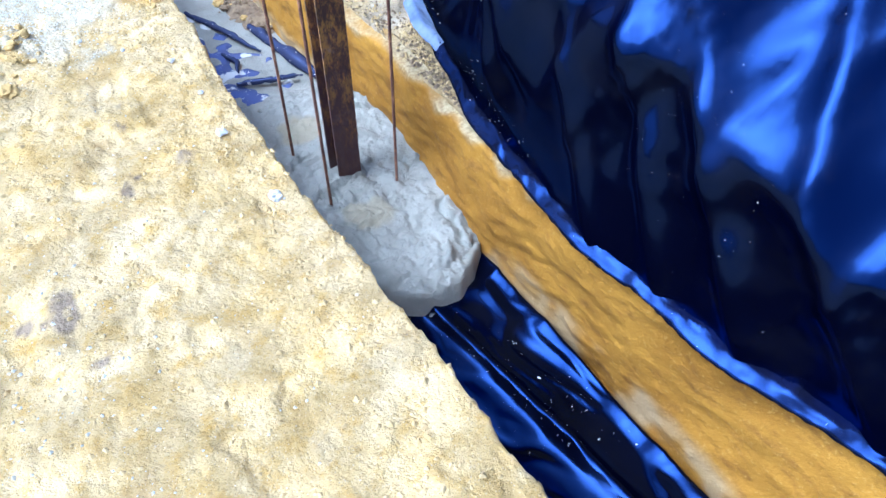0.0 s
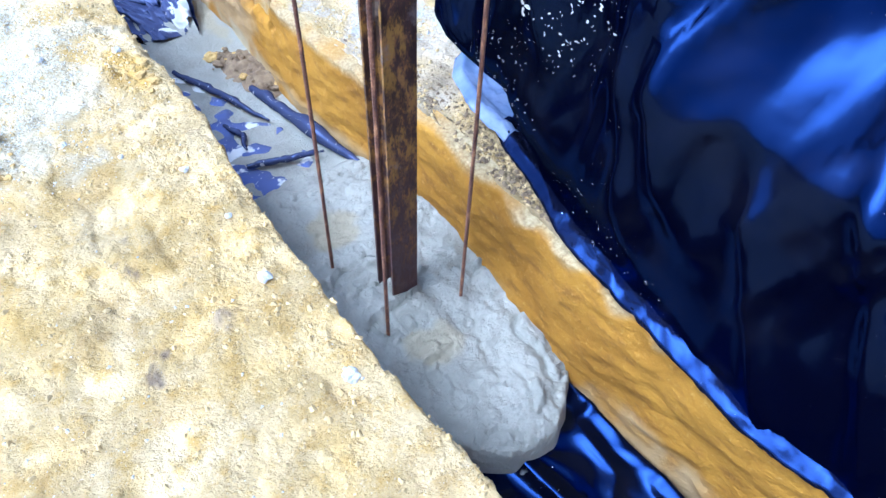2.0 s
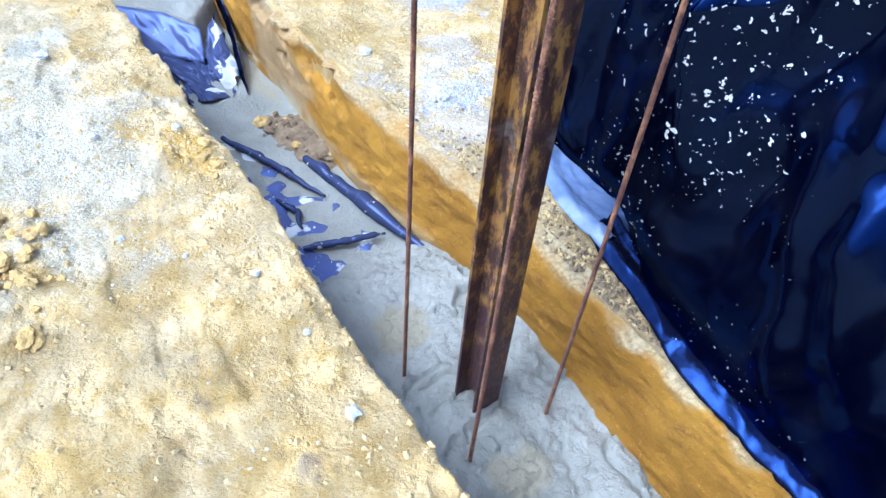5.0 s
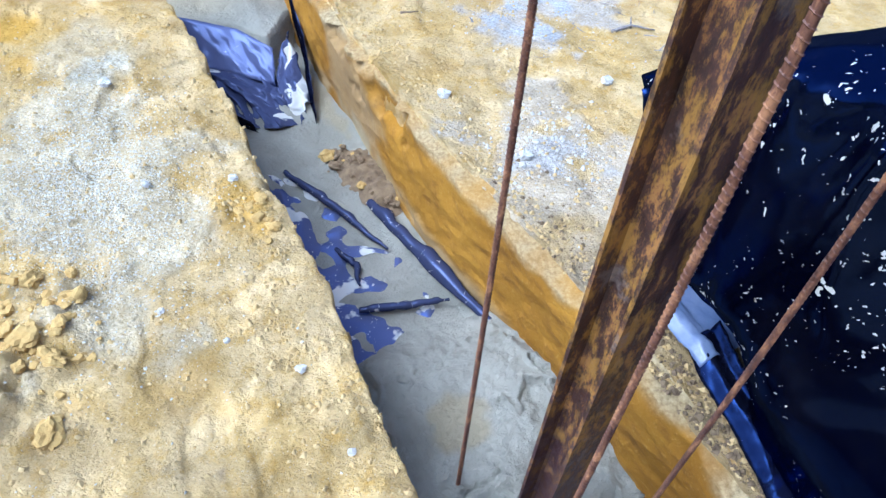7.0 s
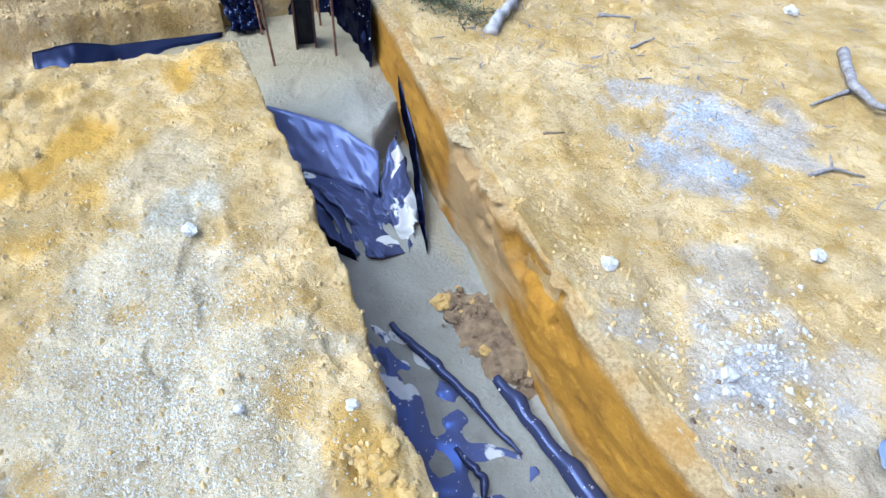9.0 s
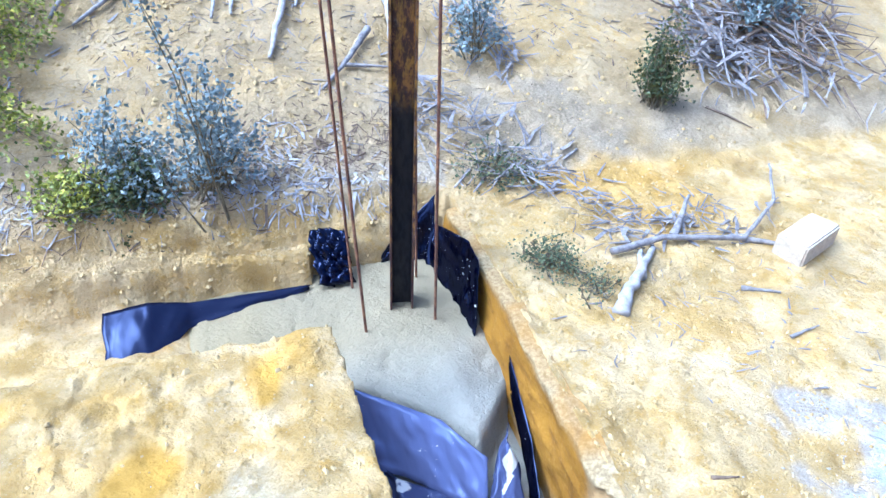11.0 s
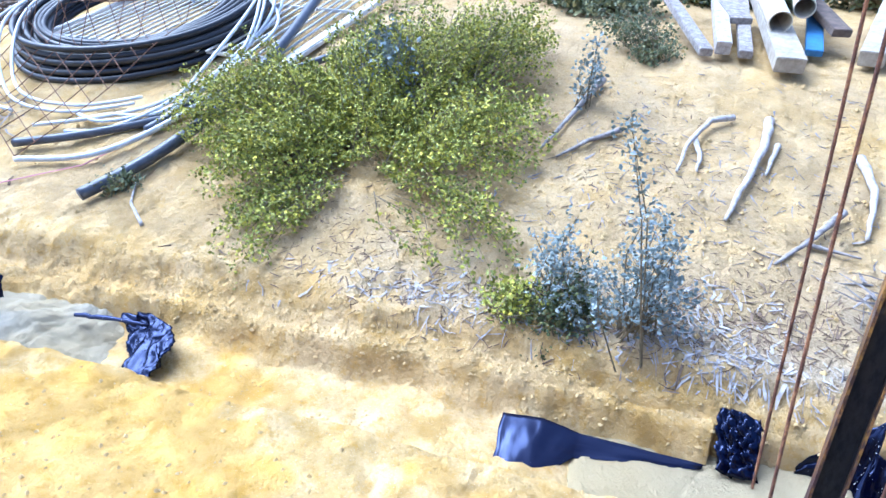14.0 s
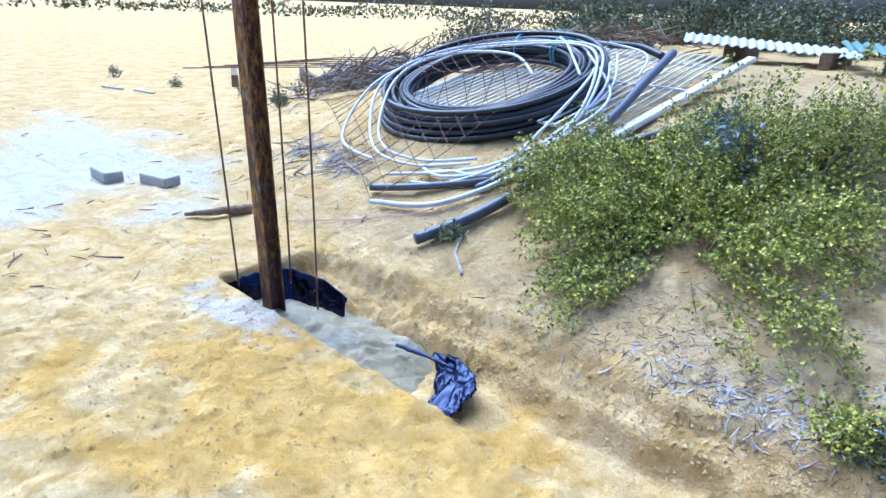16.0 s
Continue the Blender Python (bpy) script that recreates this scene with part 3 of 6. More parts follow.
def pocket_top(u, v):
    z = -0.20 + 0.03 * fbm(u, v, 0.25, 4, 121) + 0.012 * fbm(u, v, 0.05, 3, 122) - 0.02 * crease(u * 0.4, v, 123) - 0.13 * sstep(v, -2.3, -1.55)
    return z - 0.05 * sstep(u, 5.45, 5.7)


concrete_pad("concrete_footing", 4.98, 5.8, -3.2, -1.3, pocket_top, "rough grey concrete filling the end of a trench", step=0.016, ochre=lambda u, v: 0.55 + 0.3 * fbm(u, v, 0.2, 3, 127))


# ---- steel posts with reinforcing bars ----
def i_section(height, width, depth, tf, tw, radius=0.006):
    """Outline of a rolled I beam, extruded."""
    bm = bmesh.new()
    w, d, f, t = width / 2, depth / 2, tf, tw / 2
    r = radius
    outline = [(-w, -d), (w, -d), (w, -d + f), (t + r, -d + f), (t, -d + f + r), (t, d - f - r), (t + r, d - f), (w, d - f),
               (w, d), (-w, d), (-w, d - f), (-t - r, d - f), (-t, d - f - r), (-t, -d + f + r), (-t - r, -d + f), (-w, -d + f)]
    steps = 24
    rings = []
    for k in range(steps + 1):
        z = height * k / steps
        rings.append([bm.verts.new((x, y, z)) for x, y in outline])
    n = len(outline)
    for a, b in zip(rings, rings[1:]):
        for q in range(n):
            bm.faces.new((a[q], a[(q + 1) % n], b[(q + 1) % n], b[q]))
    bm.faces.new(rings[-1])
    bm.faces.new(rings[0][::-1])
    return bm


def set_attr(ob, key, fn):
    a = ob.data.attributes.new(key, "FLOAT", "POINT")
    a.data.foreach_set("value", np.asarray([fn(p.co) for p in ob.data.vertices], np.float32))


def steel_post(place, turn, lean, height, label, painted):
    post = new("steel_post")
    post.matrix_world = pose(*place, lean[0], lean[1], 0) @ pose(0, 0, 0, 0, 0, turn)
    tagged(post, label, "steel post", "steel posts in the footings")
    beam = part("beam", i_section(height, 0.10, 0.10, 0.009, 0.007), RUST, post, "rolled steel I-section")
    set_attr(beam, "paint", lambda c: painted if (c.z < 1.22 and abs(c.x) < 0.046 and abs(c.y) < 0.058) else 0.0)
    return post


def bar_tip(x, y, du=0.0, dv=0.0):
    q = W(du, dv)
    return (x + q.x, y + q.y, 1.9)


def rebar(place, tip, label="thin ribbed rusty reinforcing bar"):
    """A ribbed bar from its foot to its tip, slightly bent."""
    a, b = Vector(place), Vector(tip)
    n = 90
    rnd = random.Random(round(a.x * 1000))
    bend = Vector((rnd.uniform(-1, 1), rnd.uniform(-1, 1), 0)) * 0.008
    bar = new("reinforcing_bar")
    bar.location = a
    pts = [(b - a) * (k / n) + bend * math.sin(math.pi * k / n) for k in range(n + 1)]
    part("bar", tube(pts, 0.0058, 8), REBAR, bar, smooth=True)
    bm = bmesh.new()
    # raised ribs, one slanted ring every two centimetres
    d = (b - a).normalized()
    s = d.cross(Vector((0, 1, 0.01))).normalized()
    o = d.cross(s)
    count = int((b - a).length / 0.011)
    for k in range(count):
        f = (k + 0.5) / count
        c = (b - a) * f + bend * math.sin(math.pi * f)
        ring = []
        for q in range(6):
            w = 2 * math.pi * q / 6
            e = s * math.cos(w) + o * math.sin(w)
            lift = d * (0.003 * math.cos(w))
            ring.append([bm.verts.new(c + e * 0.0052 + lift - d * 0.0022), bm.verts.new(c + e * 0.0072 + lift), bm.verts.new(c + e * 0.0052 + lift + d * 0.0022)])
        for q in range(6):
            r0, r1 = ring[q], ring[(q + 1) % 6]
            bm.faces.new((r0[0], r1[0], r1[1], r0[1]))
            bm.faces.new((r0[1], r1[1], r1[2], r0[2]))
    part("rib", bm, REBAR, bar)
    return tagged(bar, label, "reinforcing bar", "reinforcing bars in the footings")


steel_post((-0.286, 2.434, -0.6), 38.7, (0, 0), 2.6, "rust-flaked steel I-beam post set in wet concrete", 0.0)
steel_post((-2.425, 5.115, -0.6), 115, (0, 0), 2.6, "rusty steel I-beam post with black painted foot", 1.0)
steel_post((-5.647, 2.30, -0.6), 38.7, (2.0, 0), 2.6, "dark rusty steel I-beam post in a pocket", 0.4)
for x, y in ((-0.525, 2.484), (-0.30, 2.219), (-0.062, 2.403), (-0.287, 2.68)):
    rebar((x, y, -0.55), (x, y, 1.9))
for x, y in ((-2.666, 5.136), (-2.475, 4.893), (-2.243, 5.07), (-2.435, 5.32)):
    rebar((x, y, -0.5), bar_tip(x, y, 0.0, -0.13 if y < 5.0 or x < -2.6 else -0.05))
for x, y, lean_y in ((-5.767, 2.078, 0.116), (-5.66, 2.555, 0.036), (-5.93, 2.371, 0.048)):
    rebar((x, y, -0.5), (x, y - lean_y, 1.9))


# ---- plastic sheets ----
def sheet(name, us, vs, shape, label, mat=PLASTIC, parent=None, specks=None, cement=None, category="plastic sheet", thick=0.002, flip=False, dust_sheen=0.0):
    """A sheet over a grid of two parameters; shape gives plan coordinates and height."""
    A, B = np.meshgrid(us, vs, indexing="ij")
    u, v, z = shape(A, B)
    att = {"specks": specks(A, B) if specks else np.full(A.size, 0.6), "cement": cement(A, B) if cement else np.zeros(A.size), "dust_sheen": np.full(A.size, dust_sheen)}
    ob = mesh_object(name, uv_points(u, v, z), grid_faces(len(us), len(vs), flip), mat, attrs=att)
    so = ob.modifiers.new("film", "SOLIDIFY")
    so.thickness, so.offset = thick, 0
    if parent:
        ob.parent = parent
        ob["label"] = label
        return ob
    return tagged(ob, label, category, "black plastic sheets")


def folds(a, b, s, size=0.3):
    """Sharp-ridged wrinkles, as film makes."""
    n = fbm(a, b, size, 3, s)
    m = fbm(a + 0.5 * n, b * 0.6 - 0.3 * n, size * 0.6, 3, s + 7)
    return (1 - np.abs(n)) ** 2 + 0.5 * (1 - np.abs(m)) ** 2


def crumple(a, b, s, size, count=5):
    """Straight sharp creases running several ways, as in crumpled film."""
    rnd = random.Random(s)
    total = 0.0
    for k in range(count):
        w = rnd.uniform(0, math.pi)
        f = rnd.uniform(0.6, 1.5) / size
        q = (a * math.cos(w) + b * math.sin(w)) * f + 0.45 * fbm(a, b, size * 1.7, 2, s + 5 * k) + rnd.random()
        tri = np.abs(q - np.floor(q) - 0.5) * 2
        total = total + (tri - 0.5) * sstep(fbm(a, b, size * 1.3, 2, s + 5 * k + 2), -0.1, 0.45)
    return total


def pull(a, b, a0, slant, bow, width, lo, hi):
    """One long pulled fold that runs up a hanging sheet."""
    d = (a - a0 - slant * b - bow * b * b) / width
    return np.exp(-np.abs(d) ** 1.4) * sstep(b, lo, lo + 0.2) * (1 - sstep(b, hi - 0.2, hi))


PULLS = ((1.38, 0.45, -0.10, 0.05, 0.05, 0.85, 0.05), (1.15, 0.75, -0.25, 0.06, 0.2, 1.1, 0.06), (1.75, 0.35, -0.10, 0.05, 0.4, 1.1, 0.03), (0.95, 0.60, 0.0, 0.035, -0.1, 0.6, 0.035),
         (0.70, 0.55, 0.1, 0.03, -0.1, 0.75, 0.035), (0.40, 0.80, 0.0, 0.05, -0.1, 0.8, 0.045), (0.05, 0.95, 0.0, 0.05, -0.1, 0.9, 0.045), (-0.30, 0.9, 0.1, 0.06, -0.1, 1.0, 0.05))


def heap_shape(a, b):
    """a runs along the heap, b from the hem on the ground up over the top."""
    base = np.interp(a, [-2.5, 0.06, 0.41, 0.63, 0.87, 1.02, 1.3, 1.65, 2.08, 2.6], [2.1, 1.75, 1.675, 1.645, 1.61, 1.60, 1.64, 1.69, 1.79, 2.0])
    crest = np.interp(a, [-2.5, 0.5, 1.5, 1.9, 2.3, 2.6], [1.25, 1.2, 1.12, 1.02, 0.84, 0.64])
    face_v = np.interp(a, [-2.5, 0.0, 0.9, 1.2, 1.7, 2.0, 2.6], [1.95, 1.72, 1.62, 1.61, 1.60, 1.58, 1.68])
    up = np.clip(b, 0, 1)
    z = -0.045 + up * (crest + 0.045)
    rise_v = sstep(up, 0.0, 0.35 + 0.2 * sstep(a, 1.8, 2.4))
    v = base * (1 - rise_v) + face_v * rise_v + 0.05 * up ** 2
    back = np.clip(b - 1, 0, None)
    v = v + back * 1.5
    z = z - 0.04 * np.exp(-((b - 1) / 0.05) ** 2)
    z = z * (1 - sstep(back, 0.3, 0.9)) - 0.03 * sstep(back, 0.3, 0.9)
    lean = np.clip(up - np.interp(a, [0.3, 1.0], [0.36, 0.55]), 0, None) * np.interp(a, [-2.5, 0.7, 1.2, 1.6, 2.6], [1.35, 1.2, 0.85, 0.12, 0.0])
    v = v + lean
    w = folds(a + 0.35 * b, b * 0.35, 201, 0.5) * 0.06 + folds(a * 1.2 + 0.8 * b, b * 0.6, 207, 0.28) * 0.008
    v = v + (0.06 - w) * (0.15 + 0.85 * sstep(b, 0.1, 0.5))
    for a0, slant, bow, width, lo, hi, amp in PULLS:
        v = v - amp * pull(a, b, a0, slant, bow, width, lo, hi)
    v = v - 0.016 * crumple(a, b * 1.1, 209, 0.34) * sstep(b, 0.12, 0.4) * (1 - 0.6 * sstep(a, 1.3, 1.9))
    z = z + 0.012 * fbm(a, b, 0.25, 3, 211) * (b > 0.9)
    return a - 0.40 * sstep(a, 1.8, 2.6) * (1 - np.clip(b / 0.95, 0, 1)) - 0.35 * back * sstep(a, 1.8, 2.6) + 0.015 * fbm(b, a, 0.4, 2, 213), v, z


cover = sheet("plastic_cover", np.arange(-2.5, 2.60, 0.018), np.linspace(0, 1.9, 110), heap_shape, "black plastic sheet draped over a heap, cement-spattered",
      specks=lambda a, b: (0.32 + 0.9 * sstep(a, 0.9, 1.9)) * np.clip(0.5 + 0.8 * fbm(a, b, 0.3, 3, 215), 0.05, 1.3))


def liner_shape(a, b):
    w = folds(a * 0.5, b + 0.15 * a, 221, 0.42)
    z = -0.60 + 0.030 * w + 0.013 * crumple(a * 0.6, b, 224, 0.30) + 0.035 * pull(b, a, 1.45, -0.12, 0.0, 0.03, -1.0, 1.6) + 0.004 * fbm(a, b, 0.2, 2, 223)
    side = sstep(b, RIGHT - 0.1, RIGHT + 0.0)
    return a, b - 0.02 * side, z + 0.03 * side


sheet("plastic_liner", np.arange(-1.2, 1.7, 0.012), np.arange(LEFT + 0.005, RIGHT - 0.008, 0.012), liner_shape, "crumpled black plastic film lining a trench floor", flip=True,
      specks=lambda a, b: 0.4 + 0.4 * fbm(a, b, 0.2, 3, 225), cement=lambda a, b: -0.1 + 0.18 * np.exp(-((b - 1.25) / 0.06) ** 2) * (0.5 + fbm(a, b, 0.12, 2, 227)))


def hem_shape(a, b):
    base = np.interp(a, [-2.5, 0.06, 0.41, 0.63, 0.87, 1.02, 1.3, 1.65, 2.08, 2.6], [2.1, 1.75, 1.675, 1.645, 1.61, 1.60, 1.64, 1.69, 1.79, 2.0])
    wide = 0.05 + 0.03 * fbm(a, a * 0, 0.5, 2, 231) + 0.09 * (1 - sstep(a, -0.6, 0.4))
    z = -0.045 + 0.03 * np.sin(np.clip(b, 0, 1) * math.pi) + 0.012 * folds(a, b * 0.2, 233, 0.12) + 0.05 * sstep(b, 0.75, 1.0)
    return a, base - wide + b * (wide + 0.07), z


sheet("hem", np.arange(-2.5, 2.2, 0.015), np.linspace(0, 1, 14), hem_shape, "rolled hem along the trench edge", parent=cover, specks=lambda a, b: np.full(a.shape, 0.3), dust_sheen=0.03)


def heap_end(a, b):
    """The far end of the covered heap, closed with the same sheet."""
    z = -0.045 + a * 0.66
    return 2.17 + 0.37 * a - 0.10 * b + 0.02 * crumple(a, b, 235, 0.4), 1.97 - 0.27 * sstep(a, 0.0, 0.55) + b * 0.85, z - 0.25 * b * b * a


sheet("end_flap", np.linspace(0, 1, 40), np.linspace(0, 1, 40), heap_end, "folded end of the sheet", parent=cover, specks=lambda a, b: np.full(a.shape, 0.4))


def line_sheet(name, top, bottom, label, na=40, nb=16, wrinkle=0.012, seed=1, specks=0.6, cement=None, size=0.12, dust_sheen=0.0):
    """A sheet hung between two polylines given in plan coordinates and height."""
    top, bottom = np.asarray(top, float), np.asarray(bottom, float)

    def shape(a, b):
        t, q = np.linspace(0, 1, len(top)), np.linspace(0, 1, len(bottom))
        out = []
        for k in range(3):
            out.append(np.interp(a, t, top[:, k]) * (1 - b) + np.interp(a, q, bottom[:, k]) * b)
        length = np.linalg.norm(np.diff(top, axis=0), axis=1).sum() + 0.1
        w = (folds(a * length, b * 0.3, seed, size) - 0.7) * 0.6 * wrinkle + 0.55 * wrinkle * crumple(a * length, b * 0.35, seed + 1, size * 0.9)
        return out[0] - 0.5 * w, out[1] - w, out[2] + w

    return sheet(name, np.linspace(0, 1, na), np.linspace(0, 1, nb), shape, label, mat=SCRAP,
                 specks=lambda a, b: np.full(a.shape, specks) * (0.6 + 0.6 * fbm(a, b, 0.3, 2, seed)), cement=cement, thick=0.0015, dust_sheen=dust_sheen)


# film on the floor of the first trench, flooded with slurry
def flooded_shape(a, b):
    u = 2.78 + a * 1.16
    left, right = 0.975 + 0.0 * a, np.interp(a, [0, 0.15, 0.45, 0.8, 1], [1.44, 1.47, 1.40, 1.24, 1.13])
    z = -0.517 + 0.017 * crumple(u, b * 0.45, 241, 0.17, 6) + 0.012 * (1 - sstep(b, 0.2, 0.6)) - 0.006 * sstep(b, 0.5, 0.9) + 0.05 * np.exp(-(b / 0.12) ** 2)
    return u, left + (right - left) * b, z


# flat film, so much of the sky's blue is put into its colour
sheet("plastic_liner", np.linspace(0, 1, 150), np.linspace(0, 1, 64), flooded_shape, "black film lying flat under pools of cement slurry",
      dust_sheen=0.8, specks=lambda a, b: np.full(a.shape, 1.2), cement=lambda a, b: 0.16 + 0.22 * sstep(b, 0.1, 0.7) + 0.30 * fbm(a * 1.2, b * 0.5, 0.16, 3, 243))


def film_roll(points, radius, label, seed):
    """Film rolled or bunched into a long fold."""
    pts = [Vector(p) for p in points]
    fine = []
    n = 40
    for k in range(n + 1):
        f = k / n * (len(pts) - 1)
        i = min(int(f), len(pts) - 2)
        p = pts[i].lerp(pts[i + 1], f - i)
        rnd = vnoise(k * 0.35, 0.5, seed)
        fine.append(W(p.x, p.y + 0.008 * float(rnd), p.z + 0.006 * float(vnoise(k * 0.3, 3.5, seed))))
    bm = tube(fine, radius, 10, taper=lambda f: (0.35 + 0.65 * math.sin(math.pi * min(max(f * 1.02 + 0.04, 0), 1)) ** 0.5) * (1 + 0.25 * float(vnoise(f * 14, 0.2, seed))))
    ob = part("plastic_fold", bm, SCRAP, smooth=True)
    # some painted blue sky sheen along with cement dust
    set_attr(ob, "dust_sheen", lambda c: 0.30)
    set_attr(ob, "specks", lambda c: 0.9)
    set_attr(ob, "cement", lambda c: 0.1)
    return tagged(ob, label, "plastic sheet", "black plastic sheets")


film_roll([(3.54, 1.435, -0.49), (3.15, 1.50, -0.485), (2.74, 1.565, -0.47)], 0.034, "shiny black plastic rolled into a long fold", 1)
film_roll([(3.88, 1.17, -0.495), (3.58, 1.29, -0.49), (3.26, 1.385, -0.49)], 0.018, "black plastic bunched into a narrow ridge", 2)
film_roll([(3.03, 1.16, -0.49), (2.97, 1.32, -0.48), (2.92, 1.48, -0.48)], 0.016, "short black plastic ridge in slurry", 3)
film_roll([(3.36, 1.20, -0.50), (3.24, 1.24, -0.495), (3.14, 1.21, -0.50)], 0.012, "small crumpled black plastic fold", 4)

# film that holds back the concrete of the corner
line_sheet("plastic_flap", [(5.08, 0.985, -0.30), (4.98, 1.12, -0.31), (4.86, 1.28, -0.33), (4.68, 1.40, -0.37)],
           [(4.84, 0.98, -0.46), (4.76, 1.12, -0.475), (4.64, 1.25, -0.485), (4.53, 1.35, -0.49)], "stiff black plastic flap holding back concrete", 40, 12, 0.010, 251, dust_sheen=0.9)
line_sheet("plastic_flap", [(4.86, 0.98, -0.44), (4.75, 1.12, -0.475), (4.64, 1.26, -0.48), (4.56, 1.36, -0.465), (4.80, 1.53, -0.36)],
           [(4.50, 1.0, -0.50), (4.27, 1.13, -0.502), (4.20, 1.25, -0.505), (4.20, 1.36, -0.505), (4.34, 1.46, -0.50)], "creased black plastic sheet half sunk in slurry", 80, 44, 0.05, 257, dust_sheen=0.5, size=0.2,
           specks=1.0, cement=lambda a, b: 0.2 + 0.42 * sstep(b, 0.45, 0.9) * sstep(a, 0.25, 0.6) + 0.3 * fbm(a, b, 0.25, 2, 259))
line_sheet("plastic_flap", [(4.5, 1.0, -0.42), (4.36, 1.05, -0.44), (4.25, 1.14, -0.46)], [(4.5, 1.0, -0.51), (4.34, 1.06, -0.51), (4.22, 1.16, -0.51)],
           "curled black plastic edge beside the trench wall", 20, 8, 0.01, 261)
line_sheet("plastic_flap", [(5.02, 1.61, -0.22), (4.7, 1.575, -0.34), (4.4, 1.50, -0.43), (4.18, 1.435, -0.49)], [(4.95, 1.60, -0.36), (4.65, 1.545, -0.45), (4.4, 1.475, -0.50), (4.165, 1.43, -0.508)],
           "thin dark plastic strip along the trench wall", 40, 6, 0.008, 263)
# round the second post
line_sheet("plastic_flap", [(5.67, 0.10, -0.22), (5.68, 0.28, -0.21), (5.70, 0.45, -0.26), (5.73, 0.95, -0.29)], [(5.34, 0.12, -0.32), (5.36, 0.26, -0.32), (5.60, 0.42, -0.312), (5.71, 0.93, -0.305)],
           "smooth black plastic flap against a sandy bank", 40, 20, 0.010, 271, specks=0.5, size=0.3, dust_sheen=0.06)
line_sheet("plastic_scrap", [(5.88, 0.97, -0.10), (5.87, 1.05, -0.09), (5.86, 1.14, -0.11)], [(5.70, 0.98, -0.28), (5.69, 1.05, -0.29), (5.70, 1.14, -0.29)],
           "crumpled black plastic scrap hanging on the bank", 24, 24, 0.03, 273, size=0.08)
line_sheet("plastic_curtain", [(5.83, 1.30, -0.27), (5.89, 1.45, -0.12), (5.90, 1.58, 0.0), (5.84, 1.56, -0.13), (5.70, 1.57, -0.07), (5.50, 1.60, -0.01), (5.36, 1.60, -0.02), (5.24, 1.56, -0.2)],
           [(5.82, 1.30, -0.33), (5.82, 1.42, -0.34), (5.80, 1.50, -0.34), (5.70, 1.50, -0.34), (5.58, 1.51, -0.34), (5.44, 1.52, -0.35), (5.30, 1.53, -0.37), (5.20, 1.54, -0.39)],
           "black plastic hung over the trench edge, cement-splashed", 90, 24, 0.014, 277, specks=1.3, size=0.2)
# in the pocket of the third post
line_sheet("plastic_curtain", [(4.98, -3.10, -0.05), (5.10, -3.22, -0.03), (5.35, -3.24, -0.02), (5.58, -3.18, -0.03), (5.66, -2.9, -0.05), (5.68, -2.7, -0.12)],
           [(5.03, -3.02, -0.26), (5.12, -3.12, -0.27), (5.35, -3.14, -0.27), (5.54, -3.08, -0.27), (5.60, -2.88, -0.27), (5.62, -2.68, -0.27)], "black plastic lining the end of a pocket", 60, 16, 0.015, 281)
line_sheet("plastic_flap", [(5.72, -1.95, -0.22), (5.70, -1.75, -0.16), (5.64, -1.58, -0.16), (5.50, -1.46, -0.20)], [(5.54, -1.78, -0.27), (5.46, -1.70, -0.28), (5.28, -1.62, -0.28), (5.22, -1.50, -0.28)],
           "crumpled black plastic ending a concrete pour", 60, 36, 0.030, 283, size=0.2)
film_roll([(5.60, -2.15, -0.2), (5.62, -1.95, -0.19), (5.62, -1.72, -0.17)], 0.014, "narrow twisted plastic end on concrete", 5)

# pale clear film on the ground beside the heap
CLEAR, cnt, cb = material("milky_film")
cb.inputs["Base Color"].default_value = (0.55, 0.60, 0.66, 1)
cb.inputs["Roughness"].default_value = 0.22
bumped(cnt, cb, ((noise_fac(cnt, 9, 4, 0.6), 0.4, 0.02),))
nt = cnt
nt.links.new(mixcol(nt, ramp(nt, noise_fac(nt, 6, 4, 0.6), 0.35, 0.65), (0.12, 0.155, 0.27), (0.22, 0.26, 0.39)), cb.inputs["Base Color"])


def milky_shape(a, b):
    u = 2.12 + a * (0.50 - 0.10 * b)
    left = np.interp(a, [0, 0.45, 0.8, 1], [1.78, 1.80, 1.86, 1.95])
    return u, left + b * 0.36, -0.035 + 0.03 * np.exp(-((b - 0.12) / 0.08) ** 2) + 0.012 * folds(u, b, 291, 0.15) + 0.05 * sstep(b, 0.6, 1.0)


sheet("clear_plastic_sheet", np.linspace(0, 1, 50), np.linspace(0, 1, 40), milky_shape, "milky blue translucent plastic film lying on the ground", mat=CLEAR)


def scrap_shape(a, b):
    """A ragged piece of film pressed into the soil."""
    t = a * 2 * np.pi
    edge = 1 + 0.14 * np.sin(2 * t + 0.6) + 0.07 * np.sin(5 * t) + 0.05 * np.sin(9 * t + 1)
    u, v = 2.72 + 0.09 * b * edge * np.cos(t), 2.16 + 0.15 * b * edge * np.sin(t)
    return u, v, -0.024 + 0.008 * folds(u, v, 295, 0.1) - 0.014 * b


sheet("clear_plastic_scrap", np.linspace(0, 1, 40), np.linspace(0.02, 1, 14), scrap_shape, "pale scrap of plastic film pressed into soil", mat=CLEAR)

# a broken pale board beside the heap
bm = bmesh.new()
bmesh.ops.create_cube(bm, size=1.0)
for w in bm.verts:
    w.co = Vector((w.co.x * 0.34 + 0.03 * w.co.y, w.co.y * 0.24, w.co.z * 0.03))
bmesh.ops.bevel(bm, geom=bm.edges[:], offset=0.004, segments=2, affect="EDGES")
bmesh.ops.transform(bm, matrix=pose(*W(2.87, 2.58, 0.012), 3, -4, 152), verts=bm.verts)
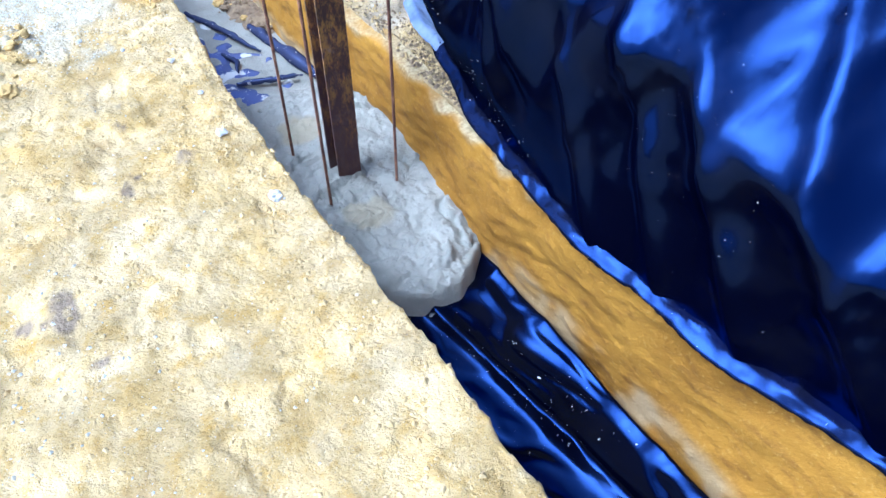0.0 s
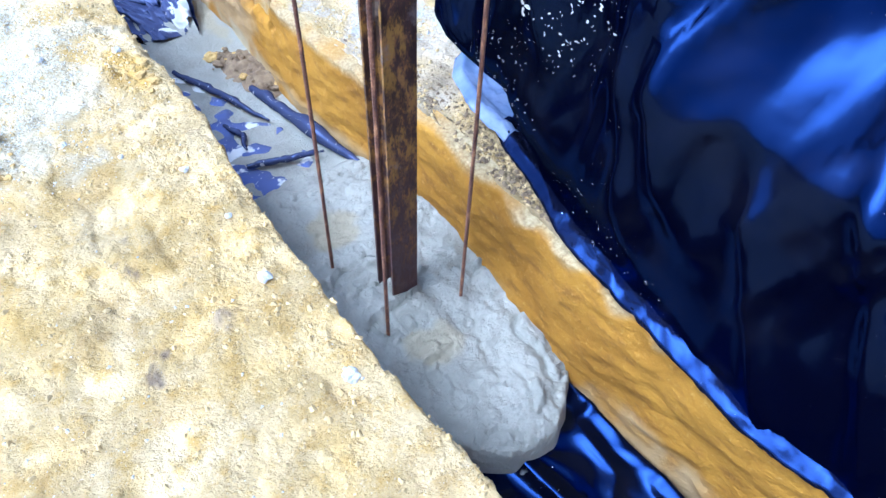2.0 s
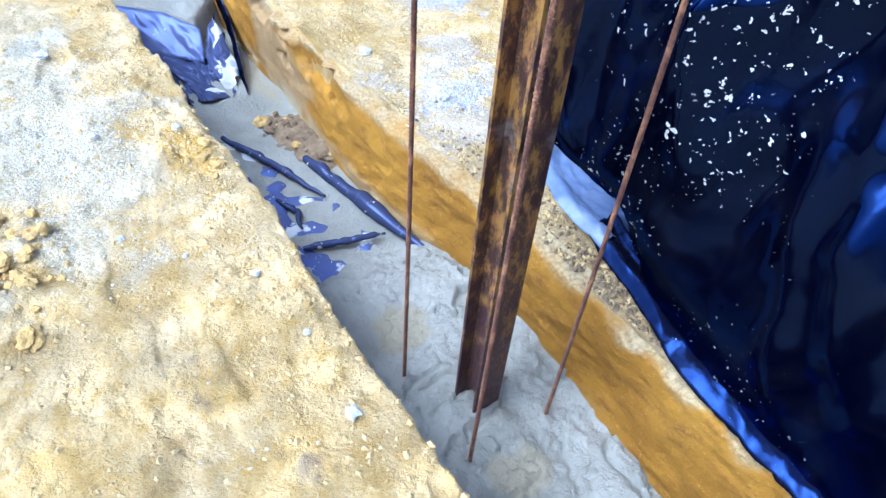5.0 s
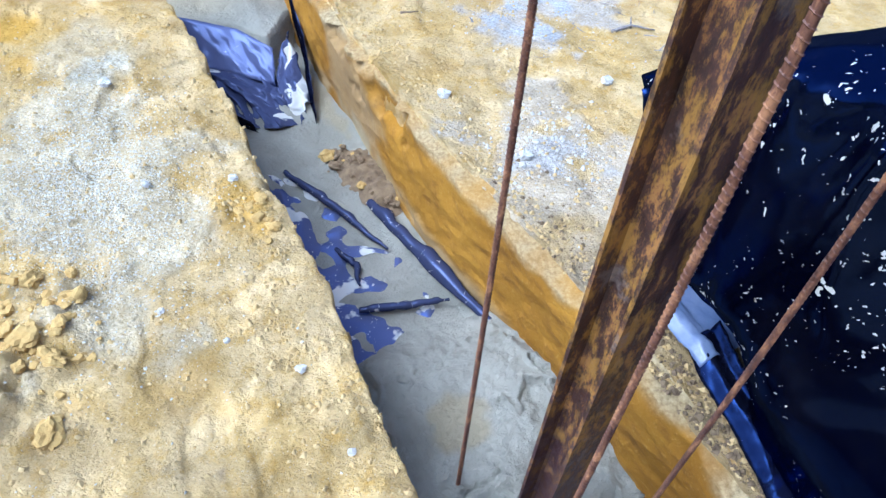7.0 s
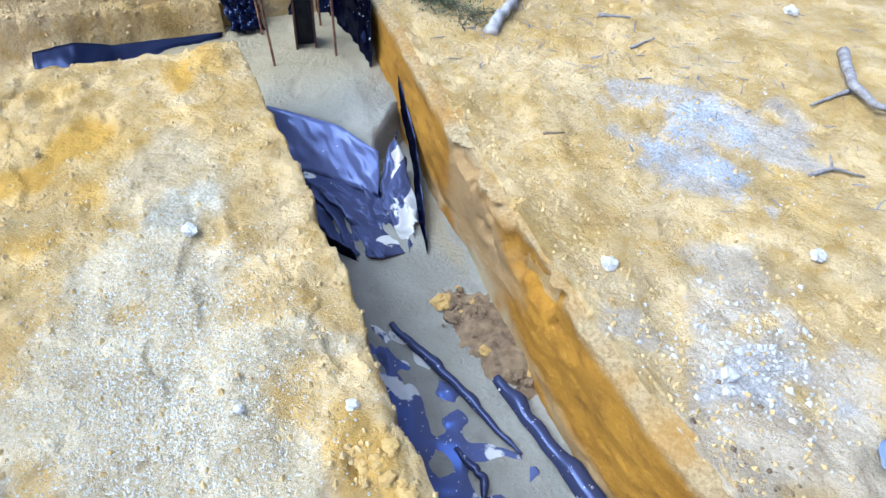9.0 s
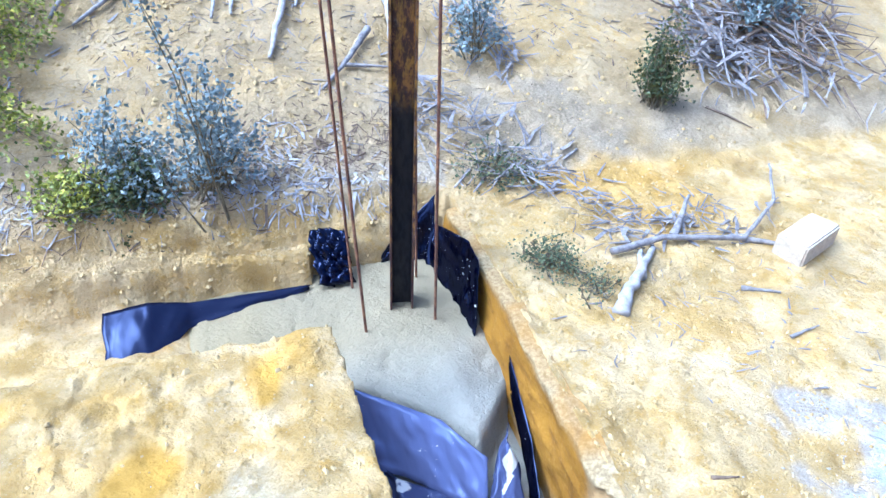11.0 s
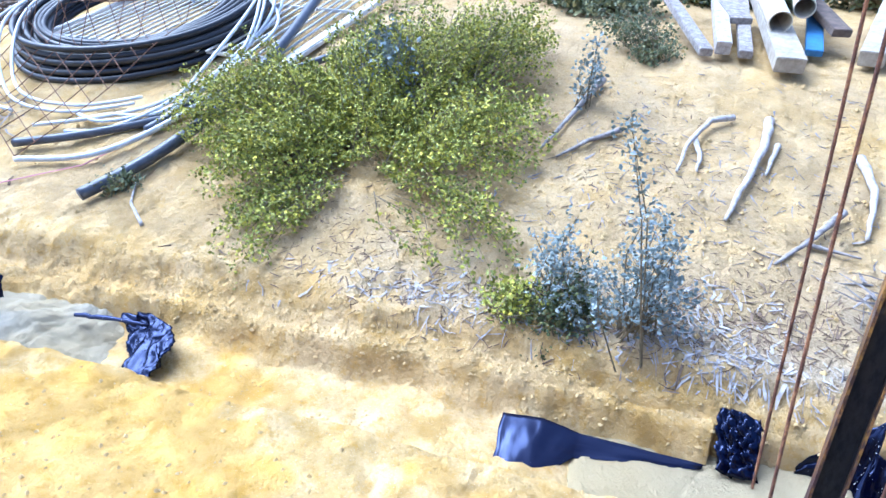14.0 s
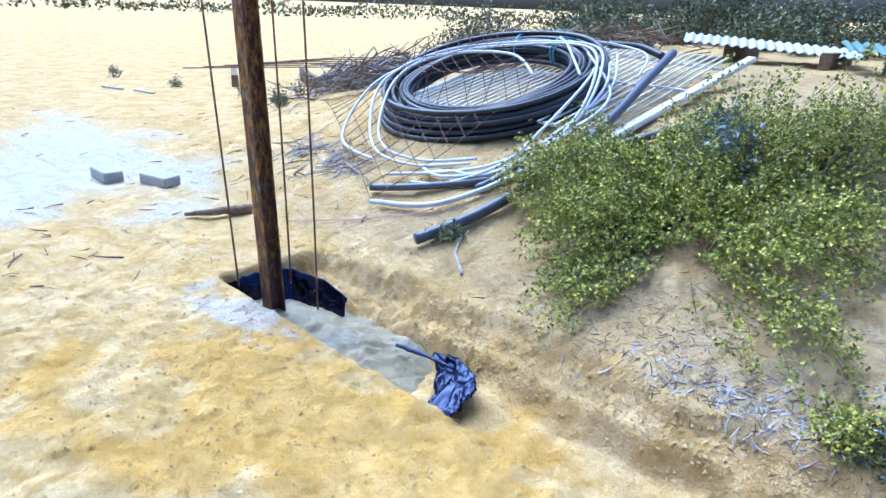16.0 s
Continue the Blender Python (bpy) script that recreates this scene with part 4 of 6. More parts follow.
tagged(part("broken_board", bm, plain("pale_board", (0.62, 0.60, 0.54), (0.45, 0.43, 0.37), 14, 0.8)), "broken pale grey board lying on sandy soil", "board")


# ---- clods, stones, grit ----
PALE_STONE = plain("pale_stone", (0.62, 0.60, 0.56), (0.40, 0.37, 0.32), 40, 0.85, 0.5)
CLOD = plain("ochre_clod", (0.52, 0.36, 0.12), (0.40, 0.25, 0.07), 30, 0.95, 0.8)
DARK_CLOD = plain("brown_clod", (0.24, 0.17, 0.09), (0.12, 0.08, 0.045), 30, 0.95, 0.6)
GRIT = plain("white_grit", (0.70, 0.67, 0.56), (0.45, 0.41, 0.32), 120, 0.9, 0.2)


def rock_bm(radius, seed, flat=0.7, sub=2):
    bm = bmesh.new()
    bmesh.ops.create_icosphere(bm, subdivisions=sub, radius=radius)
    rnd = random.Random(seed)
    off = Vector((rnd.uniform(-9, 9), rnd.uniform(-9, 9), rnd.uniform(-9, 9)))
    sx, sy = rnd.uniform(0.75, 1.25), rnd.uniform(0.75, 1.1)
    for q in bm.verts:
        d = q.co.normalized()
        f = 1 + 0.45 * noise.noise(d * 1.5 + off) + 0.3 * noise.noise(d * 3.3 + off) + 0.10 * noise.noise(d * 6 + off)
        q.co = Vector((q.co.x * sx, q.co.y * sy, q.co.z * flat)) * f
    return bm


def rock(u, v, radius, mat, label, category="stone", group="loose stones", z=None, seed=None):
    s = seed if seed is not None else int(u * 991 + v * 577)
    ob = part("stone" if category == "stone" else "clod", rock_bm(radius, s, 0.6, 3 if radius > 0.02 else 2), mat, smooth=False)
    ob.matrix_world = Matrix.Translation(W(u, v, (floor_at(u, v) if z is None else z) + radius * (0.1 if category == "clod" else 0.35))) @ pose(0, 0, 0, 0, 0, (s * 37) % 360)
    return tagged(ob, label, category, group)


STONES = ((3.56, 1.78, 0.026), (3.35, 2.43, 0.024), (3.33, 0.88, 0.018), (4.06, 0.61, 0.024), (3.41, 0.63, 0.014), (3.10, 1.87, 0.024), (4.71, 3.59, 0.035),
          (2.57, 0.83, 0.016), (2.73, 0.69, 0.010), (2.31, 0.86, 0.010), (2.03, 0.84, 0.018), (1.63, 0.87, 0.022), (2.91, 0.56, 0.012), (0.44, 1.72, 0.018), (3.06, 1.83, 0.016), (3.15, 1.95, 0.014))
for u, v, r in STONES:
    rock(u, v, r, PALE_STONE, "pale grey pebble on sandy ground")
for u, v, r in ((3.16, 0.27, 0.036), (3.04, 0.36, 0.045), (3.10, 0.20, 0.028), (2.94, 0.25, 0.034), (2.84, 0.30, 0.024), (2.80, 0.12, 0.045), (3.02, 0.18, 0.036),
                (3.22, 0.18, 0.03), (3.08, 0.93, 0.022), (3.13, 0.90, 0.018), (3.20, 0.93, 0.02), (3.03, 0.90, 0.016), (2.66, 0.26, 0.035), (2.9, 0.08, 0.05), *((2.95 + 0.16 * math.sin(k * 2.4) * (k % 7) / 4, 0.26 + 0.13 * math.cos(k * 1.7) * (k % 5) / 3, 0.008 + 0.004 * (k % 4)) for k in range(46)),
                *((3.18 + 0.06 * math.sin(k * 2.1) * (k % 5) / 3, 0.89 + 0.045 * math.cos(k * 1.3), 0.005 + 0.003 * (k % 4)) for k in range(30))):
    rock(u, v, r, CLOD, "crumbling yellow clay clod", "clod", "clods beside the trench")
rnd = random.Random(5)
rock(3.92, 1.39, 0.036, CLOD, "ochre lump of clay on slurry", "clod", "clods in the trench", -0.51)
for k in range(110):
    f = rnd.random()
    u, v = 3.92 - 0.42 * f + rnd.gauss(0, 0.03), 1.45 + 0.09 * f + rnd.gauss(0, 0.035)
    rock(u, min(v, 1.59), 0.006 + 0.020 * rnd.random() ** 2, CLOD if k % 9 == 0 else DARK_CLOD, "brown crumbled soil clod in the trench", "clod", "clods in the trench", -0.512 + 0.02 * rnd.random(), seed=k)


mu, mv = np.linspace(3.42, 4.0, 60), np.linspace(1.30, 1.64, 40)
MV, MU = np.meshgrid(mv, mu, indexing="ij")
md = np.hypot((MU - 3.70 - 0.9 * (1.50 - MV)) / 0.24, (MV - 1.51) / 0.11)
MZ = -0.535 + 0.05 * np.exp(-md ** 2) * (1 + 0.5 * fbm(MU, MV, 0.05, 3, 331)) + 0.006 * fbm(MU, MV, 0.02, 2, 333)
tagged(mesh_object("soil_spill", uv_points(MU, MV, MZ), grid_faces(len(mv), len(mu)), DARK_CLOD), "crumbled brown soil spilled on slurry", "soil")


def grit(name, places, mat, label):
    """Many small stones in one mesh; places are (u, v, z, radius)."""
    tv = np.array([(0.95, 0.1, -0.2), (-0.2, 0.9, -0.25), (-0.8, -0.6, -0.2), (0.2, -0.95, -0.15), (0.1, 0.05, 0.75), (0.45, 0.6, 0.3)])
    tf = [(0, 5, 4), (5, 1, 4), (1, 2, 4), (2, 3, 4), (3, 0, 4), (0, 1, 5)]
    rs = np.random.RandomState(3)
    verts, faces = [], []
    for u, v, z, r in places:
        a = rs.rand() * 6.28
        c, s = math.cos(a), math.sin(a)
        q = tv * (rs.uniform(0.7, 1.3, (6, 3)) * r)
        base = W(u, v, z)
        q = np.stack([q[:, 0] * c - q[:, 1] * s + base.x, q[:, 0] * s + q[:, 1] * c + base.y, q[:, 2] + base.z], 1)
        n = len(verts)
        verts.extend(map(tuple, q))
        faces.extend([(i + n, j + n, k + n) for i, j, k in tf])
    ob = mesh_object(name, verts, faces, mat, smooth=False)
    return tagged(ob, label, "gravel", kind="stuff")


def scatter(count, cu, cv, su, sv, rmin, rmax, seed, ok=None, low=-0.09):
    rs = np.random.RandomState(seed)
    u, v = rs.normal(cu, su, count), rs.normal(cv, sv, count)
    r = rmin + (rmax - rmin) * rs.rand(count) ** 3
    z = ground_z(u, v)
    keep = (z > low) & (ok(u, v) if ok else True)
    return [(a, b, c + 0.2 * d, d) for a, b, c, d, k in zip(u, v, z, r, keep) if k]


CRUMB = plain("soil_crumb", (0.60, 0.45, 0.21), (0.44, 0.30, 0.11), 25, 0.95, 0.3)
slab = scatter(4200, 2.3, 0.35, 1.5, 0.55, 0.0018, 0.011, 11) + scatter(1500, 2.4, 0.86, 1.4, 0.08, 0.003, 0.012, 12)
grit("soil_crumbs", slab, CRUMB, "crumbs of yellow soil scattered over the ground")
grit("white_gravel", scatter(9000, 3.5, 0.47, 0.30, 0.17, 0.002, 0.0055, 13) + scatter(900, 1.2, -0.1, 0.5, 0.4, 0.002, 0.008, 14) + scatter(500, 2.3, 0.3, 1.3, 0.5, 0.002, 0.006, 23), GRIT, "fine white gravel spilled over sandy soil")
grit("soil_crumbs", scatter(4200, 3.6, 2.1, 1.1, 0.45, 0.0018, 0.011, 15) + scatter(1500, 2.2, 1.72, 1.6, 0.05, 0.003, 0.013, 16), CRUMB, "crumbs of yellow soil beside the trench")
grit("grey_gravel", scatter(480, 3.12, 1.97, 0.14, 0.13, 0.003, 0.013, 17) + scatter(700, 4.0, 2.5, 0.3, 0.25, 0.002, 0.007, 18), PALE_STONE, "grey cement crumbs spilled on the ground")
grit("soil_crumbs", scatter(4500, 4.2, -1.4, 1.0, 1.5, 0.002, 0.012, 19) + scatter(3500, 7.3, 1.0, 1.0, 2.0, 0.003, 0.02, 20) + scatter(1500, 5.3, 2.6, 0.6, 0.6, 0.003, 0.014, 21), CRUMB, "crumbs of soil on the slope")

grit("ledge_rubble", scatter(900, 1.9, 1.68, 0.35, 0.05, 0.002, 0.014, 26) + scatter(500, 2.4, 1.78, 0.25, 0.08, 0.002, 0.012, 27), DARK_CLOD, "grey-brown rubble on the trench ledge")
grit("bank_crumbs", scatter(3600, 5.88, -0.6, 0.10, 1.3, 0.003, 0.014, 24, low=-0.27) + scatter(900, 5.4, -0.6, 0.15, 0.7, 0.002, 0.008, 25, low=-0.4), CRUMB, "crumbs of soil fallen down a bank")
for u, v, r in ((3.90, 1.63, 0.026), (3.84, 1.66, 0.02), (3.55, 1.655, 0.022), (3.47, 1.64, 0.016), (3.40, 1.65, 0.014), (3.18, 1.645, 0.014)):
    rock(u, v, r, CLOD, "broken lump of clay on the trench lip", "clod", "clods on the trench lip", -0.065)


# ---- wood ----
GREY_WOOD = plain("weathered_wood", (0.36, 0.33, 0.31), (0.16, 0.14, 0.13), 26, 0.85, 0.6)
PALE_WOOD = plain("bleached_wood", (0.52, 0.49, 0.46), (0.28, 0.25, 0.23), 22, 0.8, 0.5)
BROWN_WOOD = plain("brown_twig", (0.24, 0.17, 0.11), (0.12, 0.08, 0.05), 30, 0.9, 0.4)
SAWN = plain("sawn_timber", (0.44, 0.40, 0.33), (0.27, 0.24, 0.19), 14, 0.8, 0.4)


def limb(points, radius, seed, sides=8, tip=0.35):
    """A knotty tapering stick through plan points."""
    rnd = random.Random(seed)
    pts = [W(*p) for p in points]
    n = 6 * (len(pts) - 1)
    fine = []
    for k in range(n + 1):
        f = k / n * (len(pts) - 1)
        i = min(int(f), len(pts) - 2)
        fine.append(pts[i].lerp(pts[i + 1], f - i) + Vector((rnd.gauss(0, 1), rnd.gauss(0, 1), rnd.gauss(0, 0.5))) * radius * 0.10)
    return tube(fine, radius, sides, taper=lambda f: (1 - (1 - tip) * f) * (1 + 0.07 * rnd.uniform(-1, 1)))


def lie(u, v, lift=0.0):
    return (u, v, floor_at(u, v) + lift)


def branch(points, radius, label, forks=(), mat=GREY_WOOD, seed=1):
    ob = new("branch")
    part("limb", limb([lie(u, v, radius * 0.7 + dz) for u, v, dz in points], radius, seed), mat, ob, smooth=True)
    for k, (pts, r) in enumerate(forks):
        part("fork", limb([lie(u, v, r + dz) for u, v, dz in pts], r, seed + k + 7), mat, ob, smooth=True)
    return tagged(ob, label, "branch", "dead branches")


branch([(8.3, 0.12, 0.03), (7.9, 0.03, 0.02), (7.35, -0.12, 0.03)], 0.026, "grey fallen branch on a sandy slope", seed=2)
branch([(7.69, 0.32, 0.02), (7.5, 0.15, 0.02), (7.35, -0.02, 0.0)], 0.02, "short grey stick beside a bush", seed=3)
branch([(8.02, 1.0, 0.02), (7.9, 0.86, 0.04), (7.66, 0.74, 0.02), (7.37, 0.69, 0.0)], 0.023, "bleached forked stick on bare soil", [([(7.75, 0.78, 0.0), (7.55, 0.82, 0.0), (7.40, 0.80, 0)], 0.02)], PALE_WOOD, 4)
branch([(8.0, 1.22, 0.0), (7.6, 1.16, 0.03), (7.25, 1.05, 0.02), (6.96, 0.96, 0.0)], 0.031, "long bleached curved log on bare soil", [([(7.7, 1.25, 0.0), (7.4, 1.17, 0.0)], 0.02)], PALE_WOOD, 5)
branch([(7.15, 1.55, 0.04), (6.95, 1.4, 0.02), (6.7, 1.2, 0.0)], 0.022, "grey stick lying near a steel post", [([(6.9, 1.35, 0.02), (6.85, 1.6, 0.02)], 0.014)], GREY_WOOD, 6)
branch([(7.7, 1.7, 0.02), (7.35, 1.72, 0.03), (7.0, 1.65, 0.0)], 0.03, "grey weathered stick on the slope", mat=PALE_WOOD, seed=7)
branch([(7.25, 3.80, 0.0), (7.7, 3.95, 0.04), (8.0, 4.25, 0.03), (8.35, 4.55, 0.05)], 0.045, "crooked white driftwood limb", [([(8.0, 4.25, 0.02), (8.45, 4.35, 0.04)], 0.03)], PALE_WOOD, 8)
branch([(5.28, 2.18, 0.02), (5.3, 2.45, 0.04), (5.23, 2.83, 0.02), (5.42, 3.15, 0.05), (5.75, 3.4, 0.05)], 0.017, "long grey dead branch on the ground", [([(5.3, 2.5, 0.02), (5.55, 2.75, 0.05)], 0.02), ([(5.25, 2.85, 0), (5.1, 3.1, 0)], 0.015)], GREY_WOOD, 9)
branch([(4.94, 2.03, -0.01), (5.02, 2.10, 0.01), (5.14, 2.24, 0.015), (5.27, 2.38, 0.0)], 0.034, "short bleached split log on bare ground", [([(5.1, 2.22, 0.0), (5.25, 2.30, 0.01)], 0.022)], PALE_WOOD, 10)
branch([(3.68, 2.72, 0.0), (3.67, 2.82, 0.01), (3.60, 2.90, 0.0)], 0.009, "small dry forked twig", [([(3.67, 2.82, 0.0), (3.74, 2.88, 0.005)], 0.006)], GREY_WOOD, 11)
branch([(4.3, 3.52, 0.0), (4.05, 3.28, 0.03), (3.9, 3.26, 0.02), (3.80, 3.42, 0.0)], 0.026, "bent grey root lying on soil", [([(4.05, 3.3, 0.0), (4.02, 3.05, 0.0)], 0.012)], GREY_WOOD, 12)
branch([(4.21, 1.9, 0.0), (4.19, 1.98, 0.0)], 0.007, "short dark twig on dusty ground", mat=BROWN_WOOD, seed=13)
branch([(4.95, 2.6, 0.0), (4.88, 2.74, 0.0)], 0.012, "short grey stick on dusty ground", seed=14)
branch([(4.66, 2.6, 0.0), (4.66, 2.72, 0.01)], 0.008, "thin twig on dusty ground", seed=15)
branch([(5.95, -4.3, 0.0), (5.7, -4.35, 0.02), (5.5, -4.5, 0.0)], 0.045, "dark half-buried root beside a pocket", mat=BROWN_WOOD, seed=16)
branch([(6.2, -2.2, 0.0), (6.35, -2.4, 0.0), (6.5, -2.48, 0.02)], 0.012, "thin pale stick near the pipe end", mat=PALE_WOOD, seed=17)


def litter(name, count, places, length, radius, mats, label, seed, pile=0.0):
    """Twigs and bark past counting, in one mesh; places are patches (u, v, ru, rv)."""
    rnd = random.Random(seed)
    verts, faces = [], []
    for _ in range(count):
        cu, cv, ru, rv = places[rnd.randrange(len(places))]
        u, v = cu + rnd.gauss(0, 0.5) * ru, cv + rnd.gauss(0, 0.5) * rv
        ang, L = rnd.uniform(0, 6.28), length * rnd.uniform(0.3, 1.0)
        r = radius * rnd.uniform(0.4, 1.0)
        heap = pile * math.exp(-((u - cu) / ru) ** 2 - ((v - cv) / rv) ** 2) * rnd.random()
        g0 = floor_at(u, v)
        if g0 < -0.12:
            continue
        a = W(*lie(u, v, r + heap))
        u1, v1 = u + L * math.cos(ang), v + L * math.sin(ang)
        b = W(*lie(u1, v1, r + heap + rnd.uniform(-0.2, 0.35) * L * (0.2 + 3 * pile)))
        if b.z < -0.12:
            continue
        mid = (a + b) / 2 + Vector((rnd.gauss(0, 1), rnd.gauss(0, 1), rnd.gauss(0, 0.6))) * L * 0.06
        d = (b - a).normalized()
        s = d.cross(Vector((0.1, 0.2, 1))).normalized()
        o = d.cross(s)
        wide = 1.0 if rnd.random() < 0.7 else 2.6
        n = len(verts)
        for p, k in ((a, 1.0), (mid, 0.9), (b, 0.35)):
            for w in (0, 2.1, 4.2):
                verts.append(p + s * (math.cos(w) * r * k * wide) + o * (math.sin(w) * r * k))
        for q in (0, 3):
            for w in range(3):
                faces.append((n + q + w, n + q + (w + 1) % 3, n + q + 3 + (w + 1) % 3, n + q + 3 + w))
        faces.append((n, n + 2, n + 1))
        faces.append((n + 6, n + 7, n + 8))
    ob = mesh_object(name, verts, faces, mats, smooth=False)
    return tagged(ob, label, "twigs", kind="stuff")


litter("twig_litter", 800, [(6.08, 0.3, 0.12, 0.9), (6.05, 1.1, 0.12, 0.5), (6.1, -0.4, 0.15, 0.7), (6.25, 0.9, 0.3, 0.5)], 0.075, 0.0045, PALE_WOOD, "pale bark and twig litter on a bank", 31)
litter("twig_litter", 800, [(6.1, 0.0, 0.2, 1.3), (6.3, 1.2, 0.3, 0.6)], 0.08, 0.0035, BROWN_WOOD, "brown twig litter on a bank", 32)
litter("brush_heap", 150, [(6.3, 1.85, 0.28, 0.3), (6.05, 2.05, 0.2, 0.2), (6.55, 1.75, 0.3, 0.2)], 0.24, 0.006, GREY_WOOD, "heap of grey dead twigs behind a post", 33, 0.10)
litter("brush_heap", 230, [(5.95, 2.2, 0.2, 0.2), (5.65, 2.3, 0.25, 0.2), (5.45, 2.5, 0.2, 0.3), (5.4, 2.8, 0.2, 0.4)], 0.15, 0.0055, GREY_WOOD, "strewn pale twigs and bark chips", 34, 0.04)
litter("brush_heap", 150, [(7.2, 2.2, 0.25, 0.2), (7.0, 2.3, 0.3, 0.2)], 0.2, 0.006, GREY_WOOD, "small heap of grey twigs", 35, 0.08)
litter("brush_heap", 420, [(6.9, 3.75, 0.4, 0.35), (7.1, 4.2, 0.5, 0.4), (6.6, 3.6, 0.25, 0.2), (7.4, 4.6, 0.4, 0.4), (6.5, 4.3, 0.4, 0.5)], 0.34, 0.010, GREY_WOOD, "tangled heap of bleached branches", 36, 0.25)
litter("brush_heap", 260, [(6.9, 3.9, 0.5, 0.5), (6.8, 4.4, 0.4, 0.5)], 0.34, 0.009, BROWN_WOOD, "brown twigs in a brush heap", 37, 0.2)
litter("brush_heap", 900, [(9.4, -7.2, 1.0, 0.9), (10.4, -6.9, 1.2, 1.2), (11.3, -6.2, 1.2, 1.2), (10.5, -8.0, 0.9, 0.9)], 0.6, 0.013, GREY_WOOD, "wide heap of grey cut brush", 38, 0.45)
litter("brush_heap", 700, [(9.6, -7.0, 1.0, 0.9), (10.8, -6.6, 1.2, 1.2), (12.6, -5.2, 1.5, 1.5)], 0.6, 0.012, BROWN_WOOD, "brown cut brush on a mound", 39, 0.4)
litter("twig_litter", 120, [(7.0, -5.0, 0.3, 0.5), (6.9, -4.3, 0.2, 0.3)], 0.4, 0.006, GREY_WOOD, "grey twigs under rusty mesh", 40, 0.02)
litter("twig_litter", 170, [(4.8, 2.9, 0.7, 0.9), (5.0, 2.2, 0.5, 0.5), (4.0, 2.8, 0.6, 0.6)], 0.08, 0.003, GREY_WOOD, "a few thin twigs on dusty ground", 43)
litter("twig_litter", 620, [(7.5, 1.0, 1.0, 1.5), (7.6, 2.8, 0.8, 0.8), (7.0, 0.5, 0.6, 1.5)], 0.10, 0.004, GREY_WOOD, "scattered twigs on bare soil", 41)
litter("twig_litter", 1100, [(6.6, 0.4, 0.7, 1.3), (6.5, -0.9, 0.4, 0.8), (7.2, 2.4, 0.8, 1.2), (7.6, 0.7, 0.8, 1.0)], 0.06, 0.0028, BROWN_WOOD, "fine brown twigs and bark on the slope", 44)
litter("twig_litter", 160, [(6.0, -9.0, 3.0, 3.0), (6.5, -5.0, 0.8, 1.2), (4.5, -4.5, 1.0, 1.0)], 0.2, 0.006, BROWN_WOOD, "scattered twigs on pale sand", 42)


# ---- shrubs ----
def leaf_material(name, a, b, c, rough=0.6):
    m, nt, bs = material(name)
    info = nt.nodes.new("ShaderNodeNewGeometry")
    r = info.outputs["Random Per Island"]
    col = mixcol(nt, ramp(nt, r, 0.0, 0.55), a, b)
    col = mixcol(nt, ramp(nt, r, 0.7, 0.95), col, c)
    nt.links.new(col, bs.inputs["Base Color"])
    bs.inputs["Roughness"].default_value = rough
    bs.inputs["Subsurface Weight"].default_value = 0.0
    return m


LEAF_YELLOW = leaf_material("yellow_green_leaves", (0.11, 0.13, 0.02), (0.34, 0.35, 0.045), (0.66, 0.60, 0.07))
LEAF_BLUE = leaf_material("blue_grey_leaves", (0.13, 0.165, 0.155), (0.23, 0.28, 0.275), (0.35, 0.39, 0.38))
LEAF_DARK = leaf_material("dark_green_leaves", (0.035, 0.05, 0.02), (0.08, 0.10, 0.03), (0.16, 0.15, 0.04))
LEAF_PALE = leaf_material("cream_leaves", (0.45, 0.48, 0.36), (0.62, 0.64, 0.50), (0.72, 0.72, 0.62))
LEAF_OLIVE = leaf_material("olive_leaves", (0.07, 0.09, 0.04), (0.14, 0.16, 0.07), (0.26, 0.25, 0.10))
TWIG = plain("green_twig", (0.22, 0.18, 0.10), (0.12, 0.09, 0.05), 40, 0.85, 0.3)


